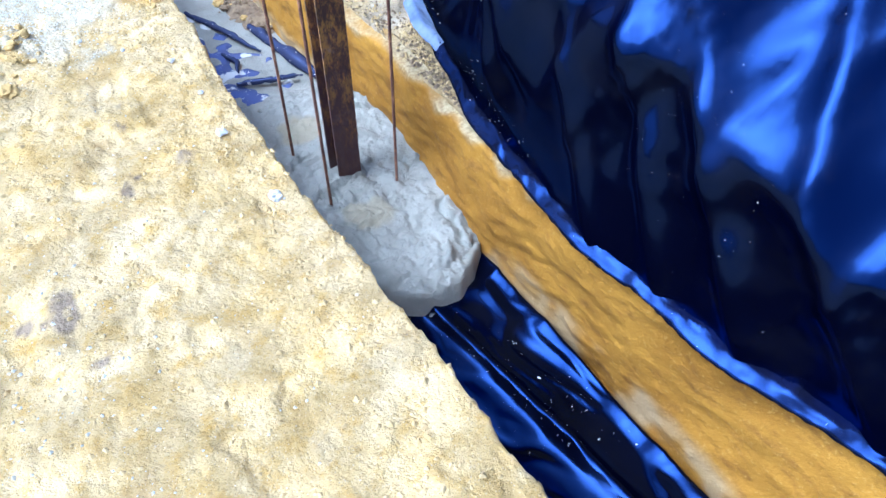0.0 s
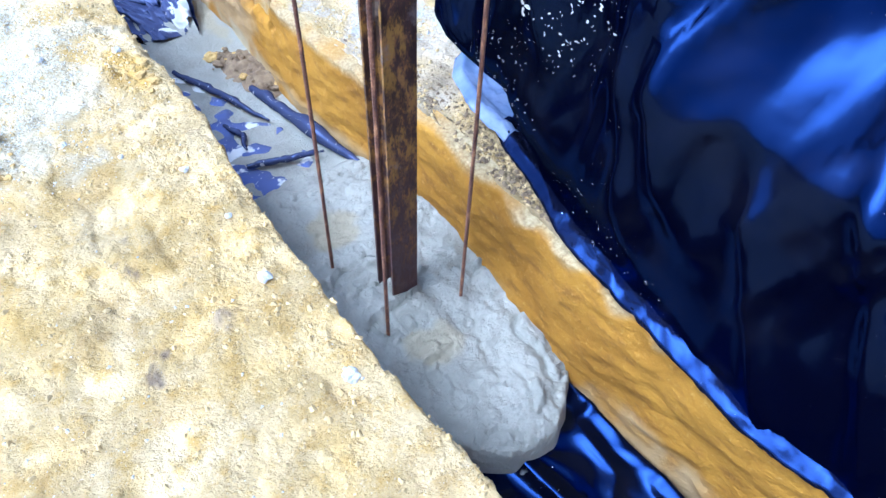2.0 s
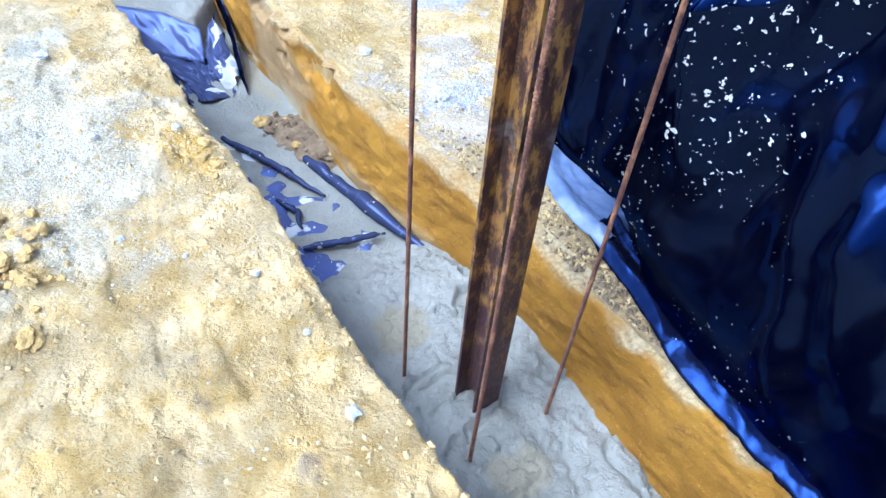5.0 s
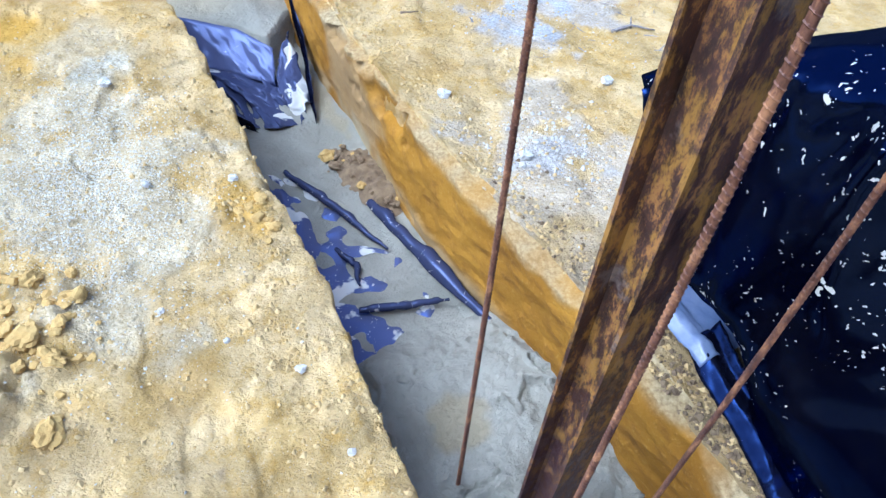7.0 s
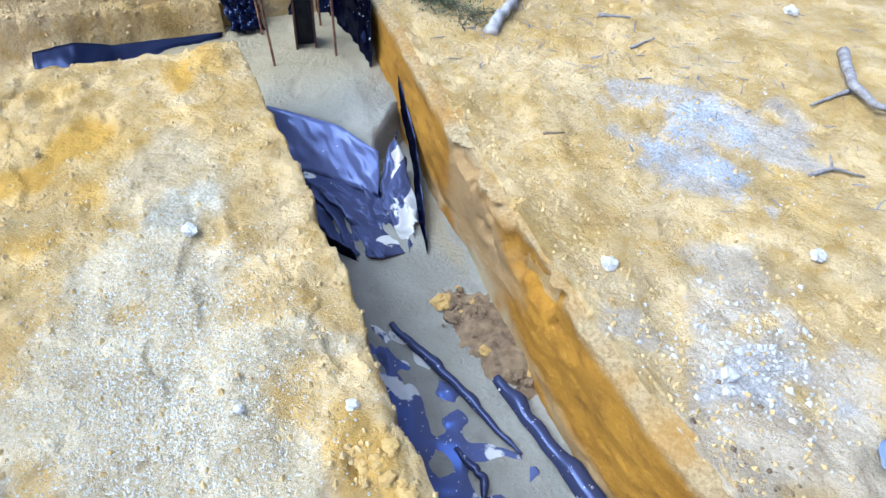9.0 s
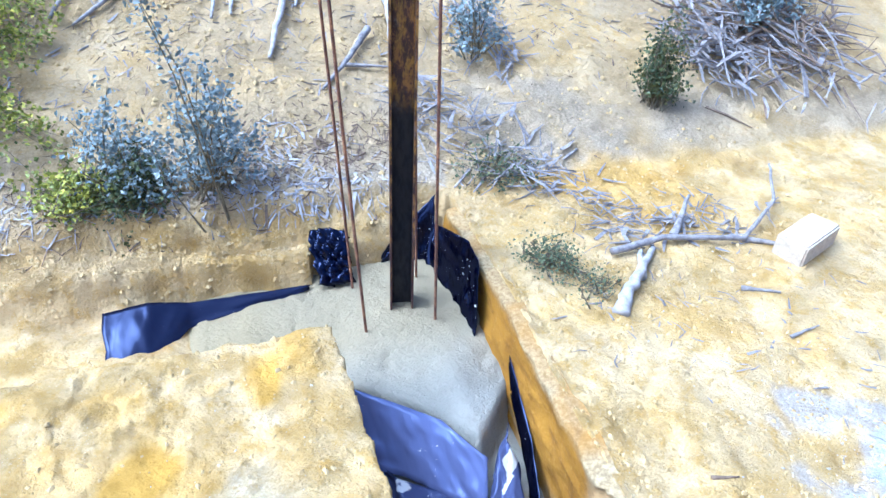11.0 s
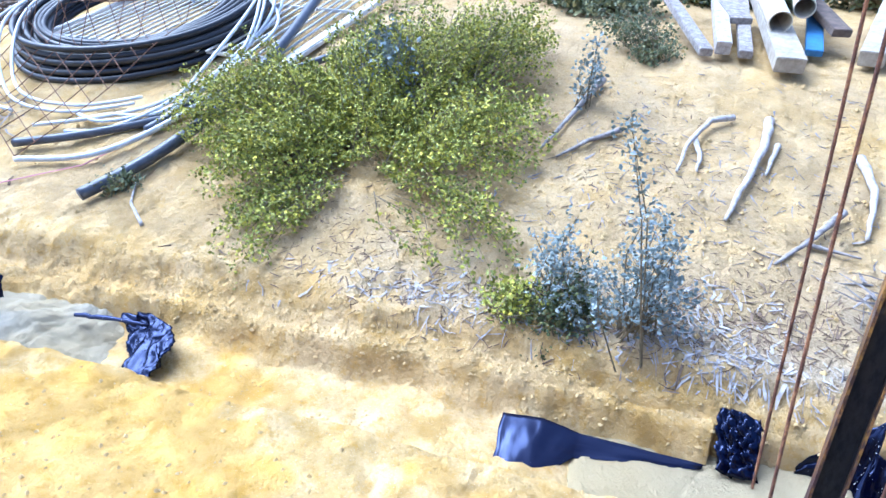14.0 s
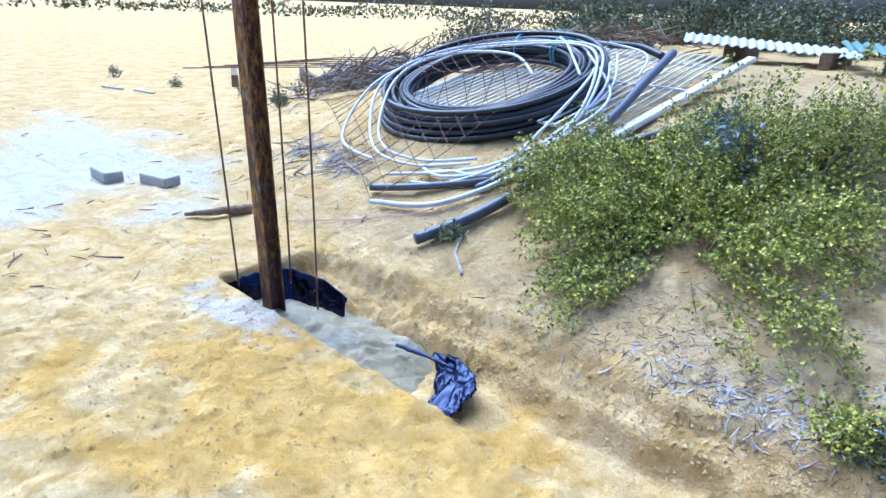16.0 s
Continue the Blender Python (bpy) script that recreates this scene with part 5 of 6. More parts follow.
def shrub(base, lobes, stems, leaves, size, leaf_mat, label, seed, upright=0.0, droop=0.0, category="shrub", stem_r=0.006, name="shrub", spread_r=0.035):
    """A shrub: stems from the base to points in its lobes (u, v, thinness, ru, rv, rz), leaves along the outer part of each."""
    rnd = random.Random(seed)
    root = W(*lie(*base))
    ob = new(name)
    ob.location = root
    sv, sf, lv, lf = [], [], [], []
    total = sum(l[3] * l[4] for l in lobes)
    for _ in range(stems):
        pick = rnd.random() * total
        for l in lobes:
            pick -= l[3] * l[4]
            if pick <= 0:
                break
        if rnd.random() < l[2]:
            continue
        ang, rad = rnd.uniform(0, 6.28), math.sqrt(rnd.random())
        u, v = l[0] + l[3] * rad * math.cos(ang), l[1] + l[4] * rad * math.sin(ang)
        lump = 0.6 + 0.75 * rnd.random() ** 2 + 0.45 * float(vnoise(u * 3, v * 3, seed))
        tip = W(u, v, floor_at(u, v) + max(0.03, l[5] * (1 - 0.7 * rad ** 2) * lump * rnd.uniform(0.55, 1.0))) - root
        start = Vector((rnd.gauss(0, 0.04), rnd.gauss(0, 0.04), -0.02))
        if droop:
            su, sv_ = base[0] + (u - base[0]) * 0.45, base[1] + (v - base[1]) * 0.45
            start = W(su, sv_, floor_at(su, sv_)) - root + Vector((rnd.gauss(0, 0.08), rnd.gauss(0, 0.08), 0))
        mid = start.lerp(tip, 0.5) + Vector((rnd.gauss(0, 0.05), rnd.gauss(0, 0.05), 0.10 * (tip - start).length * (1 + upright)))
        pts = [start.lerp(mid, f / 3) if f <= 3 else mid.lerp(tip, (f - 3) / 3) for f in range(7)]
        n = len(sv)
        for k, p in enumerate(pts):
            r = stem_r * (1 - 0.8 * k / 6)
            for w in (0, 2.1, 4.2):
                sv.append(p + Vector((math.cos(w) * r, math.sin(w) * r, 0)))
        for k in range(6):
            for w in range(3):
                sf.append((n + 3 * k + w, n + 3 * k + (w + 1) % 3, n + 3 * k + 3 + (w + 1) % 3, n + 3 * k + 3 + w))
        for _ in range(leaves):
            f = 1 - 0.62 * rnd.random() ** 1.3
            f = min(1.0, (math.floor(f * 11) + 0.5) / 11 + rnd.gauss(0, 0.012))
            k = f * 6
            i = min(int(k), 5)
            p = pts[i].lerp(pts[i + 1], k - i) + Vector((rnd.gauss(0, 1), rnd.gauss(0, 1), rnd.gauss(0, 0.8))) * spread_r
            d = Vector((rnd.gauss(0, 1), rnd.gauss(0, 1), rnd.gauss(0.3, 0.7))).normalized()
            s = d.cross(Vector((rnd.gauss(0, 1), rnd.gauss(0, 1), rnd.gauss(0, 1)))).normalized()
            L = size * rnd.uniform(0.6, 1.25)
            wd = L * rnd.uniform(0.28, 0.42)
            up = d.cross(s) * (0.18 * L)
            n2 = len(lv)
            lv.extend((p, p + d * L * 0.5 + s * wd + up, p + d * L, p + d * L * 0.5 - s * wd + up))
            lf.append((n2, n2 + 1, n2 + 2, n2 + 3))
    mesh_object("stem", sv, sf, TWIG, ob, smooth=True)
    mesh_object("foliage", lv, lf, leaf_mat, ob, smooth=False)
    return tagged(ob, label, category, "shrubs on the slope")


BUSH = [(7.3, -2.05, 0, 0.55, 0.75, 0.50), (7.9, -1.25, 0, 0.75, 0.65, 0.75), (6.75, -1.75, 0.2, 0.40, 0.40, 0.45), (6.95, -0.50, 0.45, 0.5, 0.38, 0.42), (8.4, -0.65, 0, 0.6, 0.45, 0.6),
        (6.35, -0.25, 0.6, 0.30, 0.25, 0.28), (6.25, -1.45, 0.5, 0.3, 0.3, 0.16), (7.2, -1.15, 0.2, 0.35, 0.45, 0.5), (7.5, -0.3, 0.5, 0.4, 0.3, 0.3)]
shrub((7.3, -1.2), BUSH, 1650, 44, 0.027, LEAF_YELLOW, "wide sprawling shrub with small yellow-green leaves", 51, droop=1.0, stem_r=0.005, spread_r=0.022)
shrub((7.6, -1.3), [(7.7, -1.35, 0, 0.35, 0.35, 0.7)], 60, 26, 0.05, LEAF_BLUE, "greyish sapling growing inside a larger bush", 52, upright=0.3)
shrub((6.12, 0.58), [(6.12, 0.58, 0, 0.17, 0.17, 0.72), (6.15, 0.72, 0, 0.15, 0.15, 0.45)], 30, 46, 0.027, LEAF_BLUE, "upright blue-grey gum sapling with round leaves", 53, upright=0.3)
shrub((6.18, 0.22), [(6.2, 0.22, 0, 0.22, 0.18, 0.58)], 26, 40, 0.025, LEAF_BLUE, "blue-grey gum seedling beside a green bush", 54, upright=0.3)
shrub((6.14, 0.22), [(6.12, 0.24, 0, 0.2, 0.18, 0.2)], 46, 30, 0.025, LEAF_DARK, "low dark green shrublet on the bank", 55)
shrub((6.13, 0.0), [(6.13, 0.0, 0, 0.12, 0.12, 0.18)], 34, 26, 0.025, LEAF_YELLOW, "small bright yellow-green shrublet", 56)
shrub((6.02, 0.60), [(5.93, 0.42, 0, 0.03, 0.03, 1.6)], 4, 90, 0.027, LEAF_BLUE, "tall thin blue-grey gum sapling", 57, upright=0.1, spread_r=0.03)
shrub((7.98, 0.05), [(7.98, 0.05, 0, 0.10, 0.10, 0.5)], 8, 36, 0.034, LEAF_BLUE, "small blue-grey gum seedling by a log", 66, upright=0.2)
shrub((6.95, 2.13), [(6.95, 2.13, 0, 0.13, 0.13, 0.8)], 15, 40, 0.032, LEAF_BLUE, "slender blue-grey sapling behind a post", 58, upright=0.2)
shrub((8.07, 2.68), [(8.07, 2.68, 0, 0.3, 0.3, 0.45)], 26, 24, 0.06, LEAF_PALE, "cream-leaved seedling on the slope", 59, upright=0.3)
shrub((6.37, 3.06), [(6.37, 3.06, 0, 0.13, 0.13, 0.45)], 50, 30, 0.026, LEAF_DARK, "small dense dark green shrub", 60, upright=0.3)
shrub((6.9, 4.1), [(6.9, 4.1, 0, 0.3, 0.3, 0.9), (7.3, 4.5, 0, 0.3, 0.3, 1.0)], 44, 34, 0.045, LEAF_BLUE, "blue-grey sapling in a brush heap", 61, upright=0.2)
shrub((5.33, 1.9), [(5.33, 1.9, 0, 0.13, 0.12, 0.09)], 50, 16, 0.016, LEAF_OLIVE, "low olive tuft beside the trench", 62)
shrub((5.12, 2.02), [(5.12, 2.0, 0, 0.10, 0.10, 0.05)], 26, 12, 0.014, LEAF_OLIVE, "sparse olive tuft on bare soil", 63)
shrub((6.05, 1.9), [(6.05, 1.95, 0, 0.2, 0.25, 0.12)], 40, 16, 0.02, LEAF_OLIVE, "low grey-green tuft among twigs", 64)
shrub((8.9, 0.45), [(8.95, 0.45, 0, 0.2, 0.2, 0.3), (9.1, 0.35, 0, 0.25, 0.3, 0.4), (9.4, 0.1, 0, 0.4, 0.4, 0.5)], 70, 30, 0.03, LEAF_OLIVE, "olive shrub beside stacked timber", 65)
for k, (u, v, h) in enumerate(((8.8, -14.4, 0.35), (9.0, -12.1, 0.25), (8.2, -7.3, 0.55), (8.6, -8.0, 0.5), (9.6, -8.9, 0.5), (9.0, -9.6, 0.4), (6.45, -2.55, 0.15))):
    shrub((u, v), [(u, v, 0, 0.10, 0.10, h)], 14, 16, 0.035, LEAF_OLIVE, "thin grey-green seedling in sand", 70 + k, upright=0.2)
# taller scrub on the mound behind
SCRUB = [(14.5, -9.5, 1.1, 1.5, 0), (15.2, -7.6, 1.3, 1.6, 1), (14.2, -6.2, 1.2, 1.2, 0), (16.5, -5.2, 1.4, 1.5, 1), (15.5, -3.2, 1.3, 1.1, 0), (16.0, -1.2, 1.4, 1.2, 1), (14.0, 0.6, 1.2, 0.9, 0),
         (12.0, 1.2, 0.7, 0.7, 1), (12.5, 3.2, 1.1, 0.9, 0), (12.2, 5.6, 1.1, 1.0, 1), (17.5, -11.5, 1.6, 1.8, 1), (10.8, -0.2, 0.6, 0.6, 0)]
for k, (u, v, r, h, dark) in enumerate(SCRUB):
    shrub((u, v), [(u, v, 0, r, r, h), (u + 0.5 * r, v - 0.6 * r, 0, 0.7 * r, 0.7 * r, 0.8 * h)], 240, 24, 0.075, LEAF_DARK if dark else LEAF_OLIVE, "dark native scrub on a mound", 90 + k, droop=0.6, stem_r=0.012, spread_r=0.09)

# far woods along the horizon
fw = np.random.RandomState(8)
fv, ff = [], []
for k in range(22000):
    a = fw.uniform(0, 6.283)
    r = fw.uniform(75, 110)
    x, y = r * math.cos(a), r * math.sin(a)
    top = 1.6 + 1.3 * float(vnoise(a * 30, 0.0, 4)) + 0.8 * float(vnoise(a * 90, 1.0, 5))
    p = Vector((x, y, abs(fw.rand()) * top))
    d = Vector(fw.normal(0, 1, 3)).normalized()
    s = d.cross(Vector(fw.normal(0, 1, 3))).normalized()
    L = fw.uniform(0.18, 0.42)
    n = len(fv)
    fv.extend((p, p + d * L + s * L * 0.5, p + d * 1.6 * L, p + d * L - s * L * 0.5))
    ff.append((n, n + 1, n + 2, n + 3))
tagged(mesh_object("far_woods", fv, ff, LEAF_DARK, smooth=False), "dark line of scrub along the horizon", "woods", kind="stuff")

# ---- pipes and panels left on the slope ----
BLACK_PIPE = plain("black_pipe", (0.022, 0.024, 0.03), (0.014, 0.015, 0.02), 20, 0.38, 0.1)
GREY_PIPE = plain("grey_blue_pipe", (0.075, 0.085, 0.11), (0.05, 0.055, 0.075), 20, 0.4, 0.1)
WHITE_PIPE = plain("white_pipe", (0.66, 0.68, 0.72), (0.50, 0.52, 0.56), 20, 0.4, 0.1)
WHITE_PAINT = plain("chipped_white_paint", (0.74, 0.73, 0.70), (0.52, 0.50, 0.46), 30, 0.6, 0.2)
TEAL = plain("blue_tape", (0.15, 0.38, 0.48), None, 30, 0.5, 0.1)
MESH_RUST = plain("rusty_wire", (0.20, 0.10, 0.05), (0.10, 0.05, 0.03), 30, 0.85, 0.3)


def slope_point(u, v, lift):
    return W(u, v, float(rise(u, v)) + 0.02 + lift)


coil = new("pipe_coil")
coil.location = slope_point(8.6, -4.05, 0.0)
tagged(coil, "large coil of black poly pipe on a slope", "pipe coil")
rnd = random.Random(77)
TILT_COIL = math.atan(0.33)
for k in range(25):
    layer, ring = k % 6, k // 6
    R = 1.13 - 0.055 * layer + rnd.uniform(-0.02, 0.02)
    zc = 0.06 + 0.052 * ring + rnd.uniform(-0.008, 0.012)
    du, dv = rnd.uniform(-0.03, 0.03), rnd.uniform(-0.03, 0.03)
    pts = []
    for q in range(56):
        a = 2 * math.pi * q / 56
        uu, vv = R * math.cos(a) + du, R * 0.98 * math.sin(a) + dv
        pts.append(AX_U * (uu * math.cos(TILT_COIL)) + AX_V * vv + Vector((0, 0, uu * math.sin(TILT_COIL) + zc + 0.012 * math.sin(3 * a + k))))
    part("turn", tube(pts, 0.027, 8, closed=True), BLACK_PIPE, coil, smooth=True)
for k, a in enumerate((0.25, 0.32, -0.35)):
    c = AX_U * (0.98 * math.cos(a) * math.cos(TILT_COIL)) + AX_V * (0.98 * math.sin(a)) + Vector((0, 0, 0.98 * math.cos(a) * math.sin(TILT_COIL) + 0.13))
    rad = (AX_U * math.cos(a) + AX_V * math.sin(a))
    pts = [c + rad * (0.20 * math.cos(q)) + Vector((0, 0, 0.16 * math.sin(q))) for q in (2 * math.pi * i / 20 for i in range(20))]
    part("tie", tube(pts, 0.010, 6, closed=True), TEAL, coil, "loose blue strap")


def loose_pipe(points, radius, mat, label, name="pipe", closed=False):
    """A pipe laid through points (u, v, lift) on the slope, smoothed."""
    pts = [slope_point(*p) for p in points]
    fine = []
    n = len(pts)
    for i in range(n if closed else n - 1):
        p0, p1, p2, p3 = (pts[(i + k) % n] if closed else pts[min(max(i + k, 0), n - 1)] for k in (-1, 0, 1, 2))
        for q in range(10):
            f = q / 10
            fine.append(0.5 * (2 * p1 + (p2 - p0) * f + (2 * p0 - 5 * p1 + 4 * p2 - p3) * f * f + (3 * p1 - p0 - 3 * p2 + p3) * f ** 3))
    if not closed:
        fine.append(pts[-1])
    ob = part(name, tube(fine, radius, 8, closed), mat, smooth=True)
    return tagged(ob, label, "pipe", "loose pipes on the slope")


loose_pipe([(6.27, -2.70, 0.045), (6.75, -2.52, 0.05), (7.4, -2.40, 0.10), (8.2, -2.42, 0.16), (9.0, -2.55, 0.22), (9.8, -2.72, 0.30)], 0.042, GREY_PIPE, "thick dark grey pipe running up the slope")
loose_pipe([(8.55, -1.88, 0.05), (8.0, -2.25, 0.06), (7.5, -2.62, 0.05), (7.0, -2.8, 0.04)], 0.032, GREY_PIPE, "grey-blue pipe beside a white panel")
loose_pipe([(6.65, -3.62, 0.035), (6.85, -3.2, 0.035), (7.15, -2.8, 0.04), (7.5, -2.5, 0.06)], 0.030, GREY_PIPE, "short dark pipe on bare soil")
loose_pipe([(10.1, -3.62, 0.28), (10.2, -3.3, 0.26), (10.15, -3.0, 0.2)], 0.04, BLACK_PIPE, "black pipe end sticking out of the coil")
for k in range(2):
    d = 0.09 * k
    loose_pipe([(7.25 + d, -3.1, 0.06), (7.05 + d, -3.6, 0.05), (7.15 + d, -4.2, 0.10), (7.75 + d, -4.75 + d, 0.36), (8.6 - d, -4.75 + d, 0.40), (9.2 - d, -4.1 + d, 0.40), (9.25 - d, -3.3, 0.40), (8.6 - d, -2.8, 0.34), (7.9 - d, -2.6, 0.18), (7.2 - d, -2.75, 0.07)],
               0.013, WHITE_PIPE, "thin white conduit looped over a coil")
jig = random.Random(12)
for k in range(4):
    def j(s=0.12):
        return jig.uniform(-s, s)
    loose_pipe([(6.95 + j(), -3.55 + j(0.3), 0.04), (7.05 + j(), -3.1 + j(), 0.05), (7.3 + j(), -2.75 + j(), 0.10 + j(0.03)), (7.8 + j(0.15), -2.6 + j(0.15), 0.18 + j(0.04)),
                (8.5 + j(0.2), -2.7 + j(0.2), 0.26 + j(0.05)), (9.1 + j(0.3), -3.0 + j(0.35), 0.33 + j(0.05))], 0.0135, WHITE_PIPE, "thin white conduit lying down the slope")
loose_pipe([(7.0, -4.0, 0.04), (7.2, -4.7, 0.06), (7.9, -5.0, 0.30), (8.5, -4.6, 0.40), (8.7, -3.9, 0.40), (8.3, -3.3, 0.36)], 0.014, WHITE_PIPE, "thin white conduit end in a loop")
loose_pipe([(6.5, -3.45, 0.03), (6.65, -3.0, 0.03), (6.95, -2.75, 0.05), (7.4, -2.55, 0.10)], 0.020, WHITE_PIPE, "white conduit along bare soil")
loose_pipe([(9.1, -2.7, 0.2), (9.8, -3.0, 0.25), (10.0, -3.5, 0.3), (9.6, -3.9, 0.4), (9.1, -3.5, 0.42), (8.6, -3.0, 0.3)], 0.013, WHITE_PIPE, "thin white conduit in a loose loop")

panel = new("slatted_panel")
panel.location = slope_point(9.2, -3.3, 0.03)
tagged(panel, "white slatted steel gate lying on the slope", "gate")


def panel_bar(name, u0, v0, u1, v1, w, h, lift, mat=WHITE_PAINT):
    a, b = slope_point(u0, v0, lift + 0.05), slope_point(u1, v1, lift + 0.05 + 0.10 * (u1 > 10))
    d = b - a
    bm = box(d.length, w, h, min(w, h) * 0.2)
    rot = d.to_track_quat("X", "Z").to_matrix().to_4x4()
    bmesh.ops.transform(bm, matrix=Matrix.Translation((a + b) / 2 - panel.location) @ rot, verts=bm.verts)
    part(name, bm, mat, panel)


for k in range(27):
    v = -2.42 - 0.085 * k
    panel_bar("slat", 8.0 + 0.02 * (k % 2), v, 10.5, v - 0.02, 0.020, 0.016, 0.055)
for u in (8.1, 9.3, 10.42):
    panel_bar("rail", u, -2.32, u, -4.68, 0.04, 0.03, 0.035)
panel_bar("stile", 7.75, -2.34, 10.62, -2.24, 0.10, 0.05, 0.05)
panel_bar("stile", 8.0, -4.72, 10.5, -4.74, 0.06, 0.05, 0.05)

wire = new("wire_mesh")
wire.location = slope_point(7.6, -4.6, 0.1)
tagged(wire, "rusty sheet of welded wire mesh leaning on a coil", "wire mesh")


def mesh_at(a, b):
    u, v = 6.5 + a * 0.50 + b * 0.82, -3.45 - a * 0.86 + b * 0.10
    over = 0.24 * math.exp(-(((math.hypot(u - 8.6, v + 4.05)) - 0.9) / 0.45) ** 2) + 0.26 * (1 if math.hypot(u - 8.6, v + 4.05) < 0.9 else 0)
    return slope_point(u, v, 0.05 + over + 0.03 * math.sin(3 * a + 2 * b)) - wire.location


for k in range(17):
    a = 3.2 * k / 16
    part("wire", tube([mesh_at(a, 2.3 * q / 14) for q in range(15)], 0.0035, 5), MESH_RUST, wire)
for k in range(13):
    b = 2.3 * k / 12
    part("wire", tube([mesh_at(3.2 * q / 18, b) for q in range(19)], 0.0035, 5), MESH_RUST, wire)

for k in range(6):
    pts = [(9.6 + 0.35 * k, -13.0 + 0.2 * k, 0.25 + 0.03 * k), (11.0 + 0.3 * k, -11.6, 0.32 + 0.03 * k), (12.6 + 0.3 * k, -10.0 + 0.15 * k, 0.35 + 0.03 * k)]
    ob = part("steel_rod", tube([slope_point(*p) for p in pts], 0.012, 6), MESH_RUST, smooth=True)
    tagged(ob, "long rusty steel rod stacked off the ground", "steel rod", "stacked rods")
for k in range(3):
    u, v = 9.9 + 1.1 * k, -12.4 + 1.0 * k
    b = part("rod_bearer", box(0.12, 2.0, 0.30, 0.01), BROWN_WOOD)
    b.matrix_world = Matrix.Translation(slope_point(u + 0.5, v, 0.08)) @ pose(0, 0, 0, 0, 0, 100)
    tagged(b, "dark timber bearer under steel rods", "bearer", "bearers under the rods")

# corrugated sheets
def corrugated(u, v, length, width, turn, mat, label, lift):
    nx, ny = 90, 8
    X, Y = np.meshgrid(np.linspace(-length / 2, length / 2, nx), np.linspace(-width / 2, width / 2, ny), indexing="ij")
    Z = 0.016 * np.sin(2 * math.pi * X / 0.11) - 0.03 * (Y / width) ** 2
    ob = mesh_object("corrugated_sheet", np.stack([X.ravel(), Y.ravel(), Z.ravel()], 1), grid_faces(nx, ny), mat, smooth=True)
    ob.matrix_world = Matrix.Translation(slope_point(u, v, lift)) @ pose(0, 0, 0, 6, 3, turn)
    so = ob.modifiers.new("gauge", "SOLIDIFY")
    so.thickness = 0.003
    return tagged(ob, label, "roofing sheet", "corrugated sheets")


ZINC = plain("pale_zinc", (0.55, 0.58, 0.58), (0.40, 0.43, 0.43), 12, 0.45, 0.1, 0.3)
GREEN_STEEL = plain("green_steel", (0.10, 0.20, 0.17), (0.06, 0.13, 0.11), 12, 0.5, 0.1)
corrugated(12.6, -2.75, 2.1, 0.8, 62, ZINC, "pale corrugated roofing sheet on a timber pile", 0.20)
corrugated(12.5, -0.95, 1.8, 0.8, 60, GREEN_STEEL, "green corrugated roofing sheet on a timber pile", 0.21)
for u, v in ((12.9, -3.2), (12.8, -2.0), (12.7, -1.3), (12.6, -0.3)):
    b = part("timber_bearer", box(0.9, 0.14, 0.20, 0.01), BROWN_WOOD)
    b.matrix_world = Matrix.Translation(slope_point(u, v, 0.05)) @ pose(0, 0, 0, 0, 0, 128)
    tagged(b, "dark timber under roofing sheets", "bearer", "bearers under the sheets")

# stacked timber and drain pipes
CREAM = plain("cream_drain_pipe", (0.66, 0.60, 0.47), (0.52, 0.46, 0.35), 10, 0.45, 0.1)
BLUE_BOARD = plain("blue_painted_board", (0.06, 0.19, 0.40), (0.04, 0.12, 0.27), 10, 0.6, 0.2)
DARK_BOARD = plain("dark_plank", (0.16, 0.12, 0.09), (0.08, 0.06, 0.05), 14, 0.85, 0.4)


def board(u, v, lift, length, w, h, turn, mat, label, pitch=0.0):
    """A timber whose near end is at (u, v), pointing up the slope."""
    ob = part("timber", box(length, w, h, 0.006, (length / 2, 0, h / 2)), mat)
    ob.matrix_world = Matrix.Translation(slope_point(u, v, lift)) @ pose(0, 0, 0, 0, -14 + pitch, 128.7 + turn)
    return tagged(ob, label, "timber", "stacked timber")


def drain_pipe(u, v, lift, length, r, turn, label):
    ob = new("drain_pipe")
    ob.matrix_world = Matrix.Translation(slope_point(u, v, lift)) @ pose(0, 0, 0, 0, -14, 128.7 + turn)
    bm = bmesh.new()
    rings = []
    for x, rr in ((0, r), (length, r), (length, r * 0.9), (0, r * 0.9)):
        rings.append([bm.verts.new((x, rr * math.cos(a), rr * math.sin(a))) for a in (2 * math.pi * q / 24 for q in range(24))])
    for k in range(4):
        a, b = rings[k], rings[(k + 1) % 4]
        for q in range(24):
            bm.faces.new((a[q], a[(q + 1) % 24], b[(q + 1) % 24], b[q]))
    bmesh.ops.recalc_face_normals(bm, faces=bm.faces)
    part("pipe_wall", bm, CREAM, ob, smooth=False)
    return tagged(ob, label, "pipe", "stacked drain pipes")


board(8.85, 0.80, 0.04, 1.3, 0.10, 0.06, 16, GREY_WOOD, "grey sawn timber end in a stack")
board(8.92, 0.92, 0.04, 1.2, 0.11, 0.10, 2, PALE_WOOD, "pale round-edged timber end in a stack")
board(8.90, 1.08, 0.03, 1.4, 0.10, 0.06, 0, GREY_WOOD, "grey weathered timber in a stack")
board(8.68, 1.36, 0.03, 1.6, 0.20, 0.11, 4, SAWN, "thick pale sawn beam end in a stack")
board(9.05, 1.56, 0.04, 1.5, 0.12, 0.05, -6, BLUE_BOARD, "blue painted board in a timber stack")
board(8.95, 1.92, 0.03, 1.8, 0.17, 0.11, -16, SAWN, "long pale sawn beam in a stack")
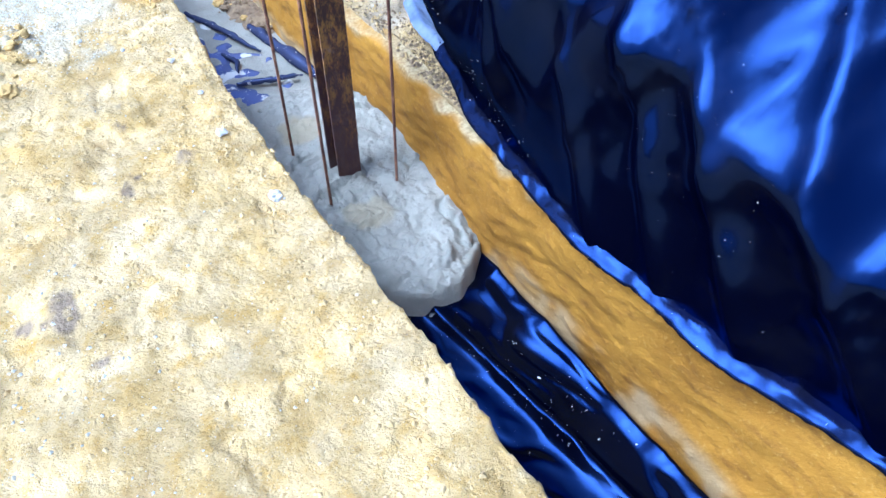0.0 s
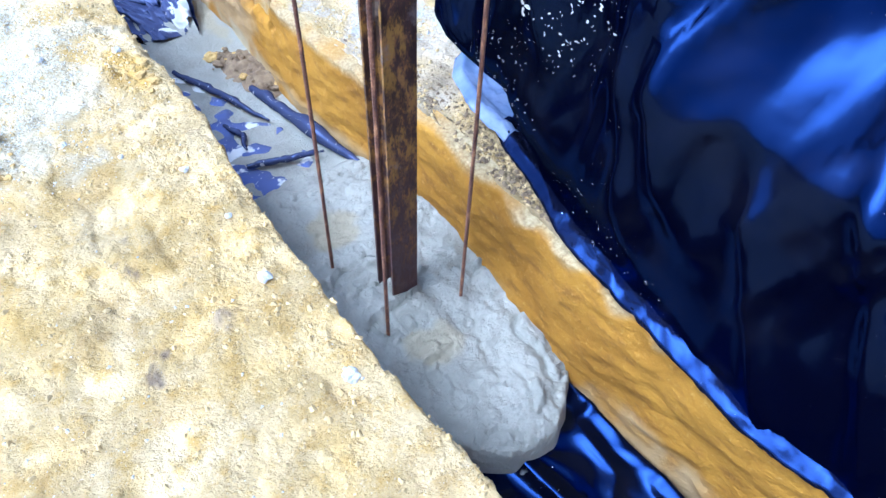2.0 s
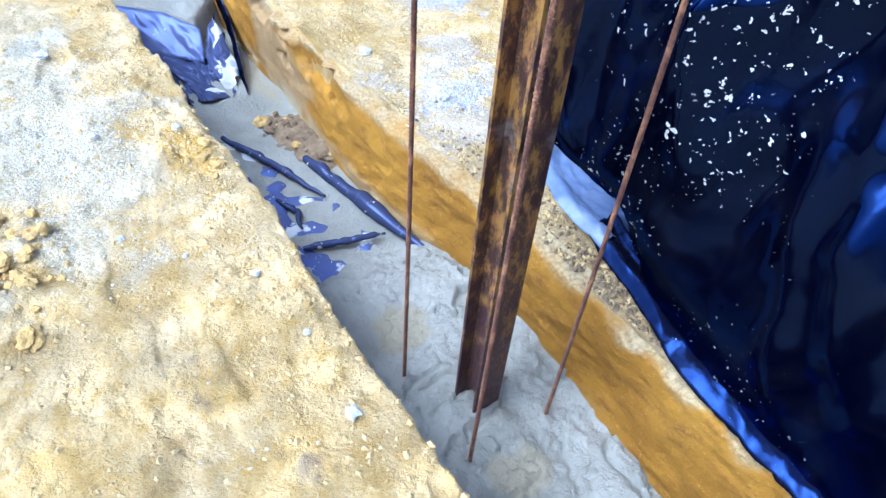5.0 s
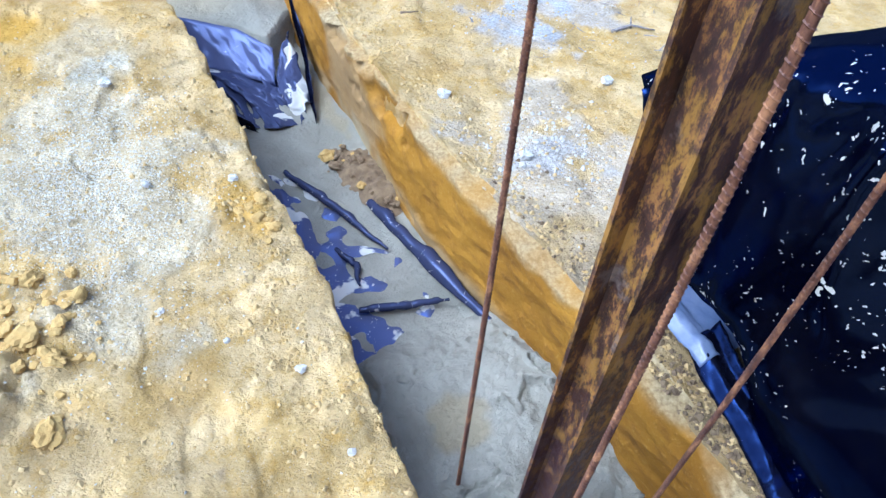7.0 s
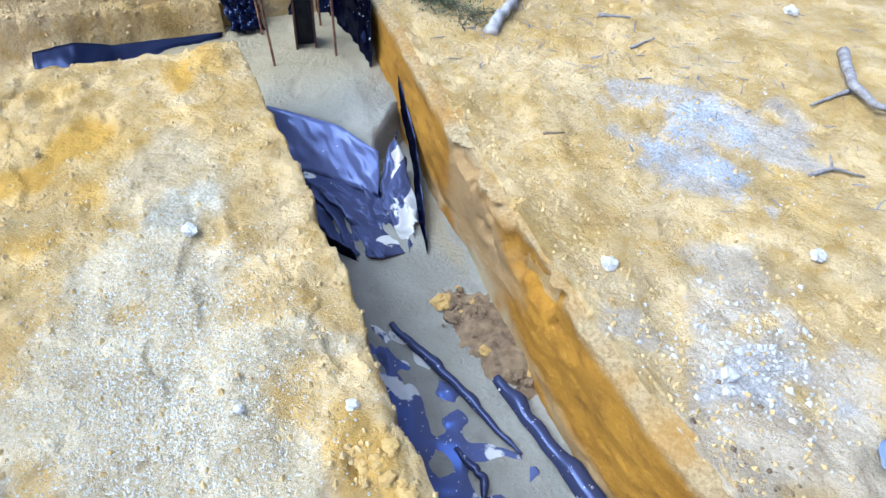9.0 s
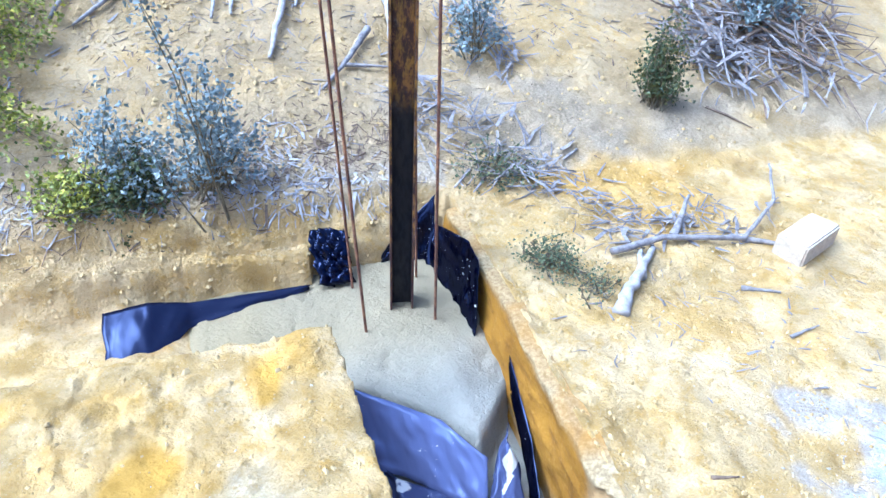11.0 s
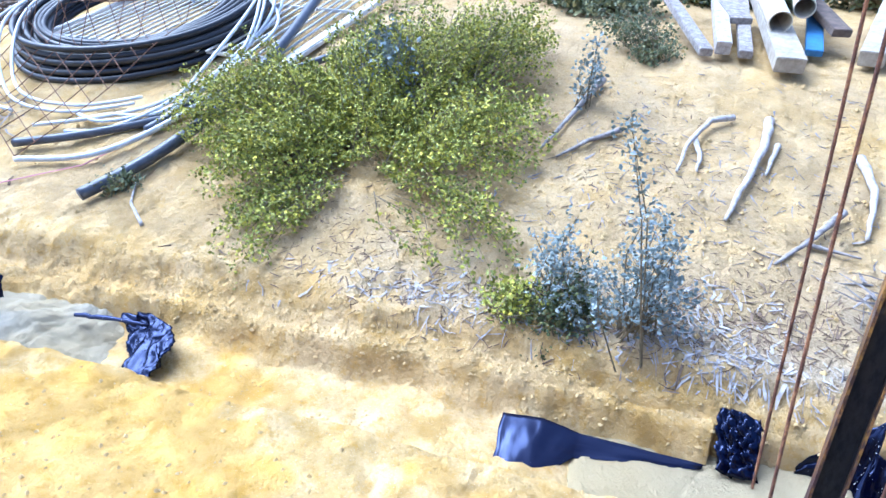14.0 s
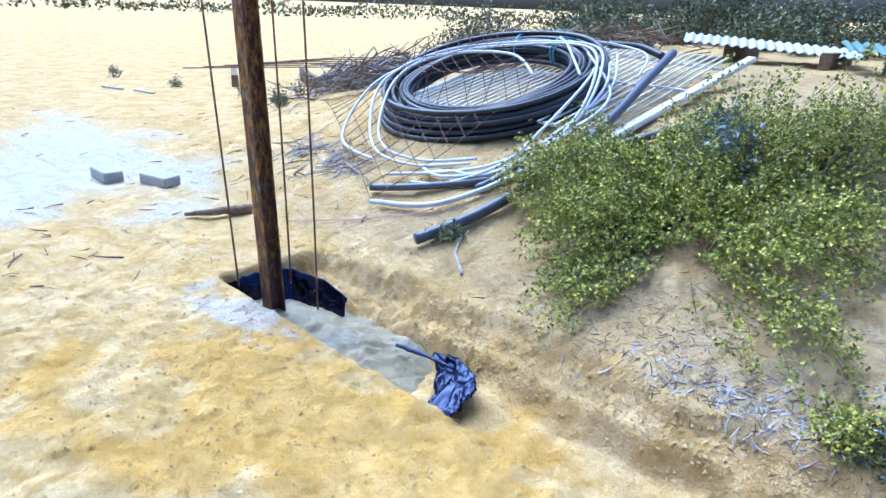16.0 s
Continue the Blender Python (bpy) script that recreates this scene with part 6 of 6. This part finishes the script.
board(9.25, 1.75, 0.14, 1.5, 0.14, 0.06, 12, DARK_BOARD, "dark plank across a timber stack")
board(9.35, 2.15, 0.10, 1.3, 0.12, 0.06, -24, PALE_WOOD, "pale offcut on a timber stack")
board(9.45, 1.05, 0.14, 1.4, 0.18, 0.05, 14, GREY_WOOD, "grey plank on a timber stack")
board(9.5, 2.45, 0.03, 1.5, 0.16, 0.10, -10, DARK_BOARD, "dark weathered sleeper in a stack")
drain_pipe(9.15, 1.30, 0.24, 1.6, 0.085, 5, "cream plastic drain pipe on timber")
drain_pipe(9.4, 1.48, 0.30, 1.5, 0.08, -3, "cream plastic drain pipe beside another")
board(9.2, 3.15, 0.02, 1.5, 0.16, 0.07, 20, DARK_BOARD, "dark plank in a low stack")
board(9.25, 3.5, 0.02, 1.5, 0.20, 0.06, 65, DARK_BOARD, "dark plank lying across a stack")
board(9.3, 3.3, 0.10, 1.6, 0.18, 0.06, -40, DARK_BOARD, "dark plank on a low stack")
board(9.0, 3.6, 0.14, 1.2, 0.15, 0.05, 80, GREY_WOOD, "grey plank on a low stack")
board(8.60, 4.75, 0.03, 0.8, 0.20, 0.05, 40, SAWN, "pale sawn board offcut")
board(8.45, 5.0, 0.07, 0.8, 0.22, 0.05, -30, SAWN, "pale yellow board offcut on another")
board(8.6, 5.25, 0.12, 0.7, 0.25, 0.04, 15, SAWN, "tilted pale board offcut")
bucket = new("plastic_drum")
bucket.matrix_world = Matrix.Translation(slope_point(8.9, 5.75, 0.0))
tagged(bucket, "dark grey plastic drum beside offcuts", "drum")
part("body", tube([(0, 0, 0), (0, 0, 0.1), (0, 0, 0.30), (0, 0, 0.33)], 0.2, 24), GREY_PIPE, bucket, smooth=True)
part("rim", tube([(0.2 * math.cos(a), 0.2 * math.sin(a), 0.33) for a in (2 * math.pi * q / 28 for q in range(28))], 0.012, 6, closed=True), GREY_PIPE, bucket, smooth=True)

# concrete blocks and a pale block
BLOCK = plain("grey_block", (0.46, 0.45, 0.41), (0.32, 0.31, 0.28), 60, 0.9, 0.5)


def masonry(u, v, turn, sx, sy, sz, label, tilt=0.0, mat=BLOCK):
    ob = part("concrete_block", box(sx, sy, sz, 0.008), mat)
    ob.matrix_world = Matrix.Translation(W(*lie(u, v, sz * 0.45))) @ pose(0, 0, 0, tilt, 0, turn)
    return tagged(ob, label, "block", "masonry blocks")


masonry(5.50, -6.08, 38, 0.36, 0.17, 0.10, "grey concrete block on white sand")
masonry(5.80, -5.62, 52, 0.36, 0.17, 0.10, "grey concrete block beside another", 2)
masonry(5.12, 3.07, 60, 0.31, 0.14, 0.11, "pale sandy block lying on soil", 0, plain("pale_block", (0.62, 0.52, 0.38), (0.46, 0.38, 0.27), 40, 0.9, 0.4))
# pale lengths and pink string line
for u, v, t in ((8.2, -11.6, 45), (8.0, -12.5, 50)):
    ob = part("batten", box(0.6, 0.06, 0.03, 0.004), PALE_WOOD)
    ob.matrix_world = Matrix.Translation(W(*lie(u, v, 0.015))) @ pose(0, 0, 0, 0, 0, t)
    tagged(ob, "short white batten on sand", "batten", "battens")
PINK = plain("pink_string", (0.75, 0.35, 0.45), (0.60, 0.30, 0.38), 30, 0.7, 0.1)
ob = part("string_line", tube([W(*lie(6.05, -3.9, 0.008)), W(*lie(6.3, -3.4, 0.015)), W(*lie(6.6, -3.0, 0.02)), W(*lie(7.2, -2.7, 0.03))], 0.004, 5), PINK)
tagged(ob, "pink builder's string lying on soil", "string")
